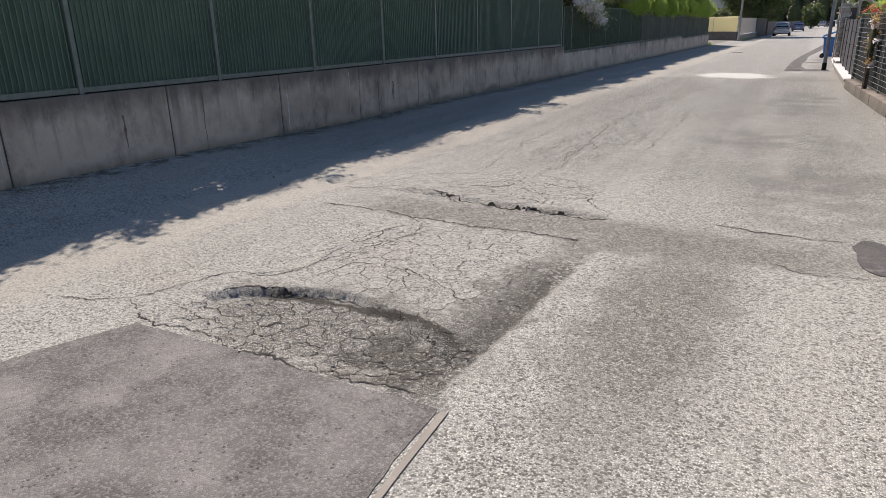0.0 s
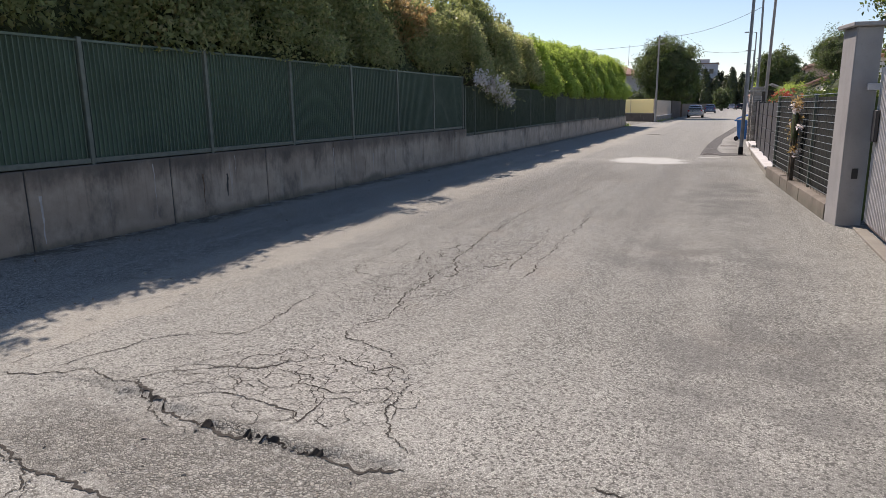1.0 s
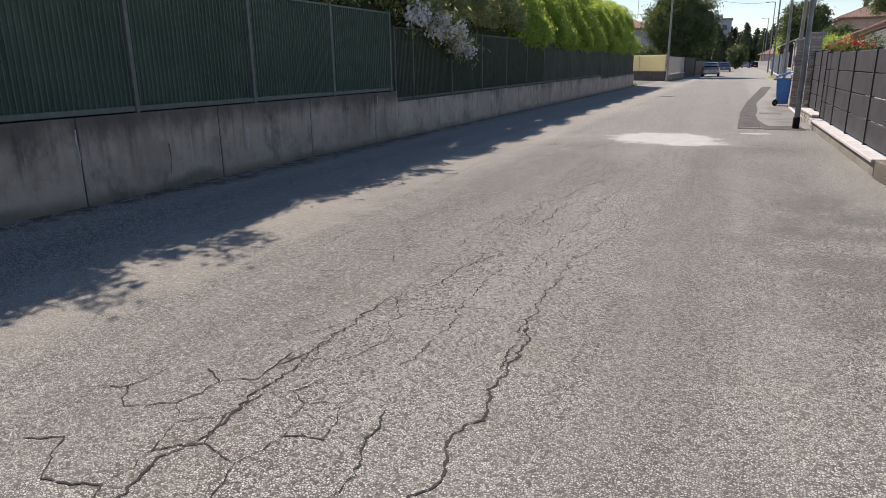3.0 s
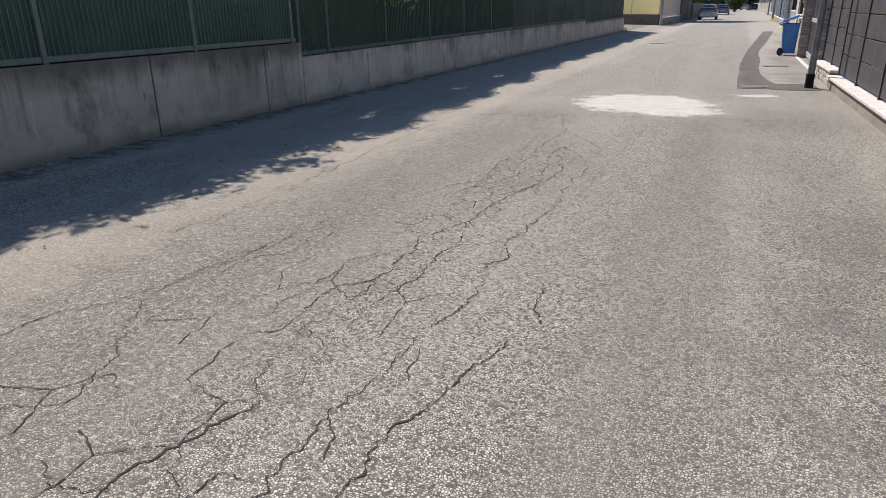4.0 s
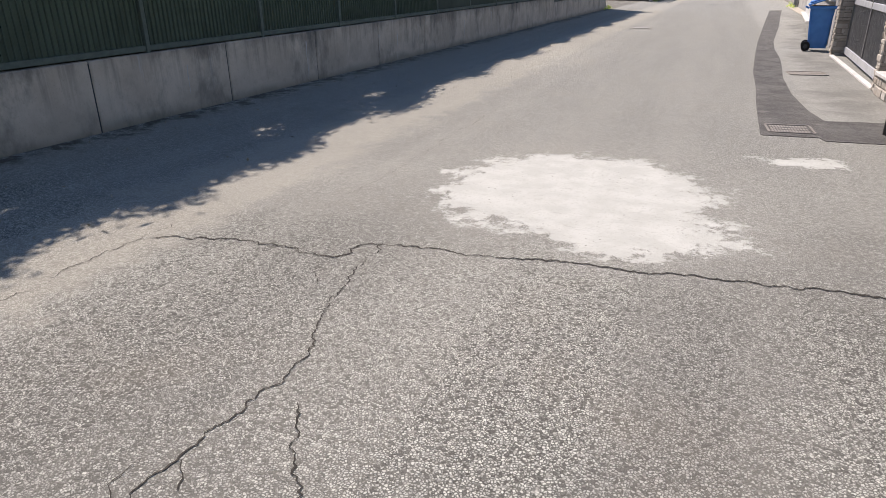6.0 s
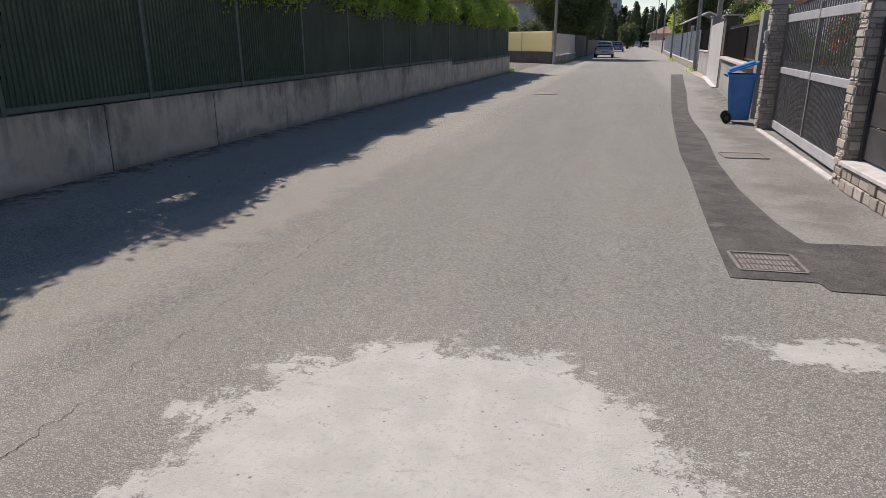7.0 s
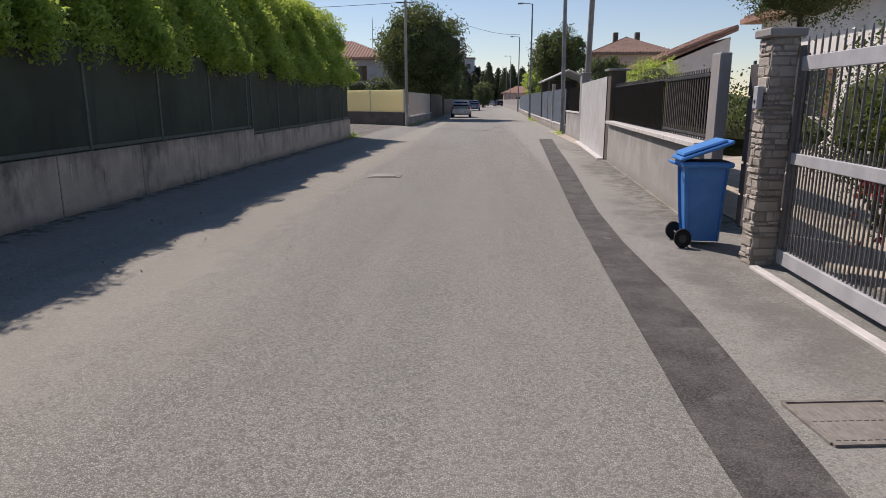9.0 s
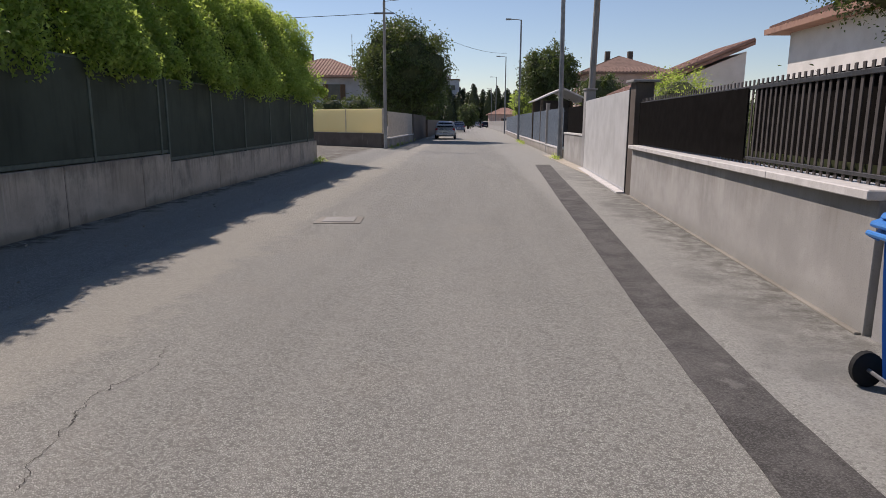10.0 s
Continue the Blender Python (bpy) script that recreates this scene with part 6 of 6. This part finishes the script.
for x in (-1.1, 1.1):
    for y in (-2.2, 2.2):
        part("post", block(x - 0.06, x + 0.06, y - 0.06, y + 0.06, 0, 2.7), BARK, shed)
part("back_wall", block(-1.1, 1.1, 2.28, 2.34, 0, 2.7), DARK_PANEL, shed)

# ---- far side of the crossing ----
m, L = along((-5.45, 65.3), (-14.5, 72.6))
yw = thing("corner_wall", m, "brown plinth with pale yellow panels above", "wall", kind="structure")
part("plinth", block(0, L, -0.12, 0.12, -0.1, 0.80, 0.01), BASE_BROWN, yw)
for i in range(4):
    part("yellow_panel", block(L * i / 4 + 0.03, L * (i + 1) / 4 - 0.03, -0.03, 0.03, 0.82, 2.08, 0.006), YELLOW, yw)
for i in range(5):
    part("post", block(L * i / 4 - 0.027, L * i / 4 + 0.027, -0.035, 0.035, 0.80, 2.12), PALING, yw)
m, L = along((-5.25, 65.6), (-5.0, 78.0))
pf = thing("paling_fence", m, "pale paling fence on a low rough plinth", "fence")
part("plinth", block(0, L, -0.12, 0.12, -0.1, 0.52, 0.01), KERB, pf)
part("coping", block(0, L, -0.16, 0.16, 0.521, 0.58, 0.006), COPING, pf)
part("rail", block(0, L, 0.0, 0.04, 1.75, 1.80), PALING, pf)
b0 = None
for i in range(56):
    x = (i + 0.5) * L / 56
    if b0 is None:
        b0 = part("paling", block(-0.068, 0.068, -0.03, -0.005, 0.59, 1.95, 0.004), PALING, pf)
        b0.location.x = x
    else:
        shared("paling", b0, pf, (x, 0, 0))
tagged(part("brown_gate", block(-4.98, -4.88, 78.2, 92.0, 0.0, 1.95, 0.01), BASE_BROWN), "plain brown sheet gate beside the paling fence", "gate")
tagged(part("wall_far", block(-4.95, -4.7, 92.2, 240, -0.1, 1.6, 0.01), BASE_BROWN), "long plain boundary wall along the street", "wall", kind="structure")
tagged(part("wall_far_east", block(3.9, 4.15, 115, 240, -0.1, 1.6, 0.01), PLASTER), "long plain boundary wall along the street", "wall", kind="structure")
tree("street_tree", (-5.9, 80.5), 8.6, (5.2, 3.45, 3.3, 3.3), LEAF_TREE, "large dark broad-leaved tree behind a paling fence", 501, 26000, 0.19, 0.22, core=0.82, clump=0.09)
tree("street_tree", (-6.2, 88.5), 6.5, (3.6, 2.0, 2.4, 2.4), LEAF_TREE, "dark broad-leaved tree behind a brown gate", 502, 11000, 0.19, 0.2, core=0.82, clump=0.09)
for i, (x, y) in enumerate(((-9.2, 70.8), (-7.4, 69.6), (-11.0, 73.4))):
    shrub((x, y), (1.0, 0.8, 0.75), 2.2, LEAF_TREE, "green shrub behind the yellow panels", 510 + i, 1500, 0.12)
tree("street_tree", (5.2, 83.0), 7.3, (4.9, 2.3, 2.3, 2.3), LEAF_TREE, "broad-leaved garden tree beside a street lamp", 521, 13000, 0.18, 0.18)
tree("street_tree", (6.9, 71.0), 4.4, (3.0, 1.5, 1.6, 1.4), LEAF_TREE, "garden tree behind the slatted fence", 522, 4000, 0.14, 0.12)
tree("street_tree", (5.0, 104.0), 5.0, (3.4, 1.5, 2.5, 1.6), LEAF_HEDGE, "light green tree behind the slatted fence", 523, 4000, 0.16, 0.12)
tree("street_tree", (-0.9, 165.0), 5.0, (2.7, 2.1, 2.1, 2.2), LEAF_TREE, "rounded green tree at the bend of the street", 524, 6000, 0.22, 0.25)
tree("street_tree", (-7.0, 130.0), 8.0, (4.6, 3.0, 5.0, 3.4), LEAF_TREE, "dark tree behind a boundary wall", 525, 7000, 0.3, 0.25)
tower = thing("tower_house", pose(-8.5, 262, 0), "distant tall plain apartment tower", "building")
part("wall", block(-4.5, 4.5, -4, 4, 0, 15.2), HOUSE_GREY, tower)
part("roof", block(-4.8, 4.8, -4.3, 4.3, 15.21, 15.6), TILE_DARK, tower)
part("lift_house", block(-1.6, 1.6, -1.6, 1.6, 15.61, 17.0), HOUSE_GREY, tower)
for i in range(3):
    for k in range(4):
        part("window", block(-3.4 + i * 2.6, -2.0 + i * 2.6, -4.04, -3.9, 2.0 + k * 3.3, 3.6 + k * 3.3), WINDOW_DARK, tower)
woods = thing("distant_trees", Matrix.Identity(4), "row of dark conifers closing the street", "trees")
rng = np.random.default_rng(71)
pts = []
bm = bmesh.new()
for i in range(130):
    x, y = -54 + i * 0.92 + rng.normal() * 0.8, 250 + rng.uniform(-6, 12)
    hgt = 10.5 + rng.uniform(-2.0, 3.2)
    k = 420
    z = rng.uniform(0.03, 1, k) ** 0.9
    a = rng.uniform(0, 2 * math.pi, k)
    r = 3.0 * (1 - z) ** 0.5 * rng.uniform(0.6, 1.0, k)
    pts.append(np.stack([x + np.cos(a) * r, y + np.sin(a) * r, z * hgt], 1))
    tube([(x, y, 0), (x, y, hgt * 0.6), (x, y, hgt * 0.97)], [2.3, 1.7, 0.1], 7, bm)
leaves("foliage", np.concatenate(pts), 0.75, LEAF_FAR, woods, rng)
tagged(part("inner_growth", bm, CORE, woods), kind="stuff")
house((9.5, 222), (9, 8), 3.4, 5.4, HOUSE_PINK, TILE, "distant low house with a tiled roof at the street end", ((0, 0, 1.0, 1.2, 1.4),), 0, 0)


# ---- parked cars ----
def car(at, turn, paint, label):
    t = thing("car", pose(at[0], at[1], 0, 0, 0, turn), label, "car", "parked cars")

    def loft(rows, material, name, parent, lab=""):
        bm = bmesh.new()
        rings = [[bm.verts.new(q) for q in ring] for ring in rows]
        n = len(rings[0])
        for a, b in zip(rings, rings[1:]):
            for k in range(n):
                bm.faces.new((a[k], a[(k + 1) % n], b[(k + 1) % n], b[k]))
        bm.faces.new(rings[0][::-1])
        bm.faces.new(rings[-1])
        bmesh.ops.recalc_face_normals(bm, faces=bm.faces)
        return part(name, bm, material, parent, lab)

    def ring(y, w, z0, z1, c=0.12):
        return [(-w + c, y, z0), (w - c, y, z0), (w, y, z0 + c), (w, y, z1 - c), (w - c, y, z1), (-w + c, y, z1), (-w, y, z1 - c), (-w, y, z0 + c)]

    body = loft([ring(-2.0, 0.72, 0.36, 0.72), ring(-1.9, 0.82, 0.26, 0.92), ring(-1.2, 0.85, 0.22, 0.95), ring(1.0, 0.85, 0.22, 0.90), ring(1.75, 0.82, 0.26, 0.80), ring(2.0, 0.68, 0.36, 0.64)], paint, "body", t)
    cab = []
    for z, y0, y1, w in ((0.88, -1.88, 1.05, 0.80), (1.15, -1.78, 0.62, 0.74), (1.40, -1.55, 0.22, 0.62), (1.45, -1.35, 0.0, 0.52)):
        cab.append([(-w, y0, z), (w, y0, z), (w, y1, z), (-w, y1, z)])
    loft(cab, paint, "cabin", t)
    bm = bmesh.new()
    q = [bm.verts.new(v) for v in ((-0.66, -1.872, 0.98), (0.66, -1.872, 0.98), (0.56, -1.615, 1.36), (-0.56, -1.615, 1.36))]
    bm.faces.new(q)
    bmesh.ops.solidify(bm, geom=bm.faces, thickness=0.02)
    part("rear_window", bm, GLASS, t)
    for s in (-1, 1):
        bm = bmesh.new()
        q = [bm.verts.new(v) for v in ((s * 0.800, -1.6, 0.97), (s * 0.800, 0.72, 0.97), (s * 0.66, 0.22, 1.35), (s * 0.66, -1.40, 1.35))]
        bm.faces.new(q)
        bmesh.ops.solidify(bm, geom=bm.faces, thickness=0.02 * s)
        part("side_window", bm, GLASS, t)
        part("tail_lamp", block(s * 0.70 - 0.10, s * 0.70 + 0.10, -1.965, -1.88, 0.70, 0.90, 0.02), LAMP_RED, t, "red tail lamp")
        for y in (-1.25, 1.25):
            w = part("wheel", tube([(s * 0.68, y, 0.30), (s * 0.86, y, 0.30)], 0.30, 18), RUBBER, t)
            part("rim", tube([(s * 0.861, y, 0.30), (s * 0.872, y, 0.30)], 0.19, 12), RIM, w)
    part("bumper", block(-0.76, 0.76, -2.06, -1.9, 0.30, 0.50, 0.04), paint, t)
    part("number_plate", block(-0.26, 0.26, -2.07, -2.061, 0.52, 0.63), PLATE, t, "white plate with plain bars")
    part("plate_bar", block(-0.20, 0.20, -2.074, -2.0705, 0.55, 0.60), BLACK_STEEL, t)
    return t


car((-2.85, 87.2), 0, CAR_SILVER, "silver hatchback parked along the street")
car((-2.2, 125.0), 0, CAR_BLUE, "grey-blue hatchback parked along the street")
car((3.0, 190.0), 8, CAR_DARK, "dark blue hatchback parked far down the street")
car((1.2, 205.0), 5, CAR_SILVER, "silver car parked far down the street")
car((4.4, 214.0), 10, CAR_BLUE, "grey-blue car parked far down the street")

# weeds at the wall foot
rng = np.random.default_rng(81)
weeds = thing("weeds", Matrix.Identity(4), "tufts of weeds at the foot of walls", "weeds", kind="stuff")
spots = [(-6.10, 53.2), (-6.05, 52.6), (2.6, 74.0), (2.7, 77.0), (2.72, 79.0), (2.4, 56.3)] + [(-5.1 + 0.02 * k, 66 + 2.5 * k) for k in range(6)]
ps = np.concatenate([np.array([x, y, 0.10]) + rng.normal(size=(110, 3)) * np.array([0.10, 0.30, 0.06]) for x, y in spots])
leaves("tufts", ps, 0.12, LEAF_HEDGE, weeds, rng, -1.2, wide=0.18)
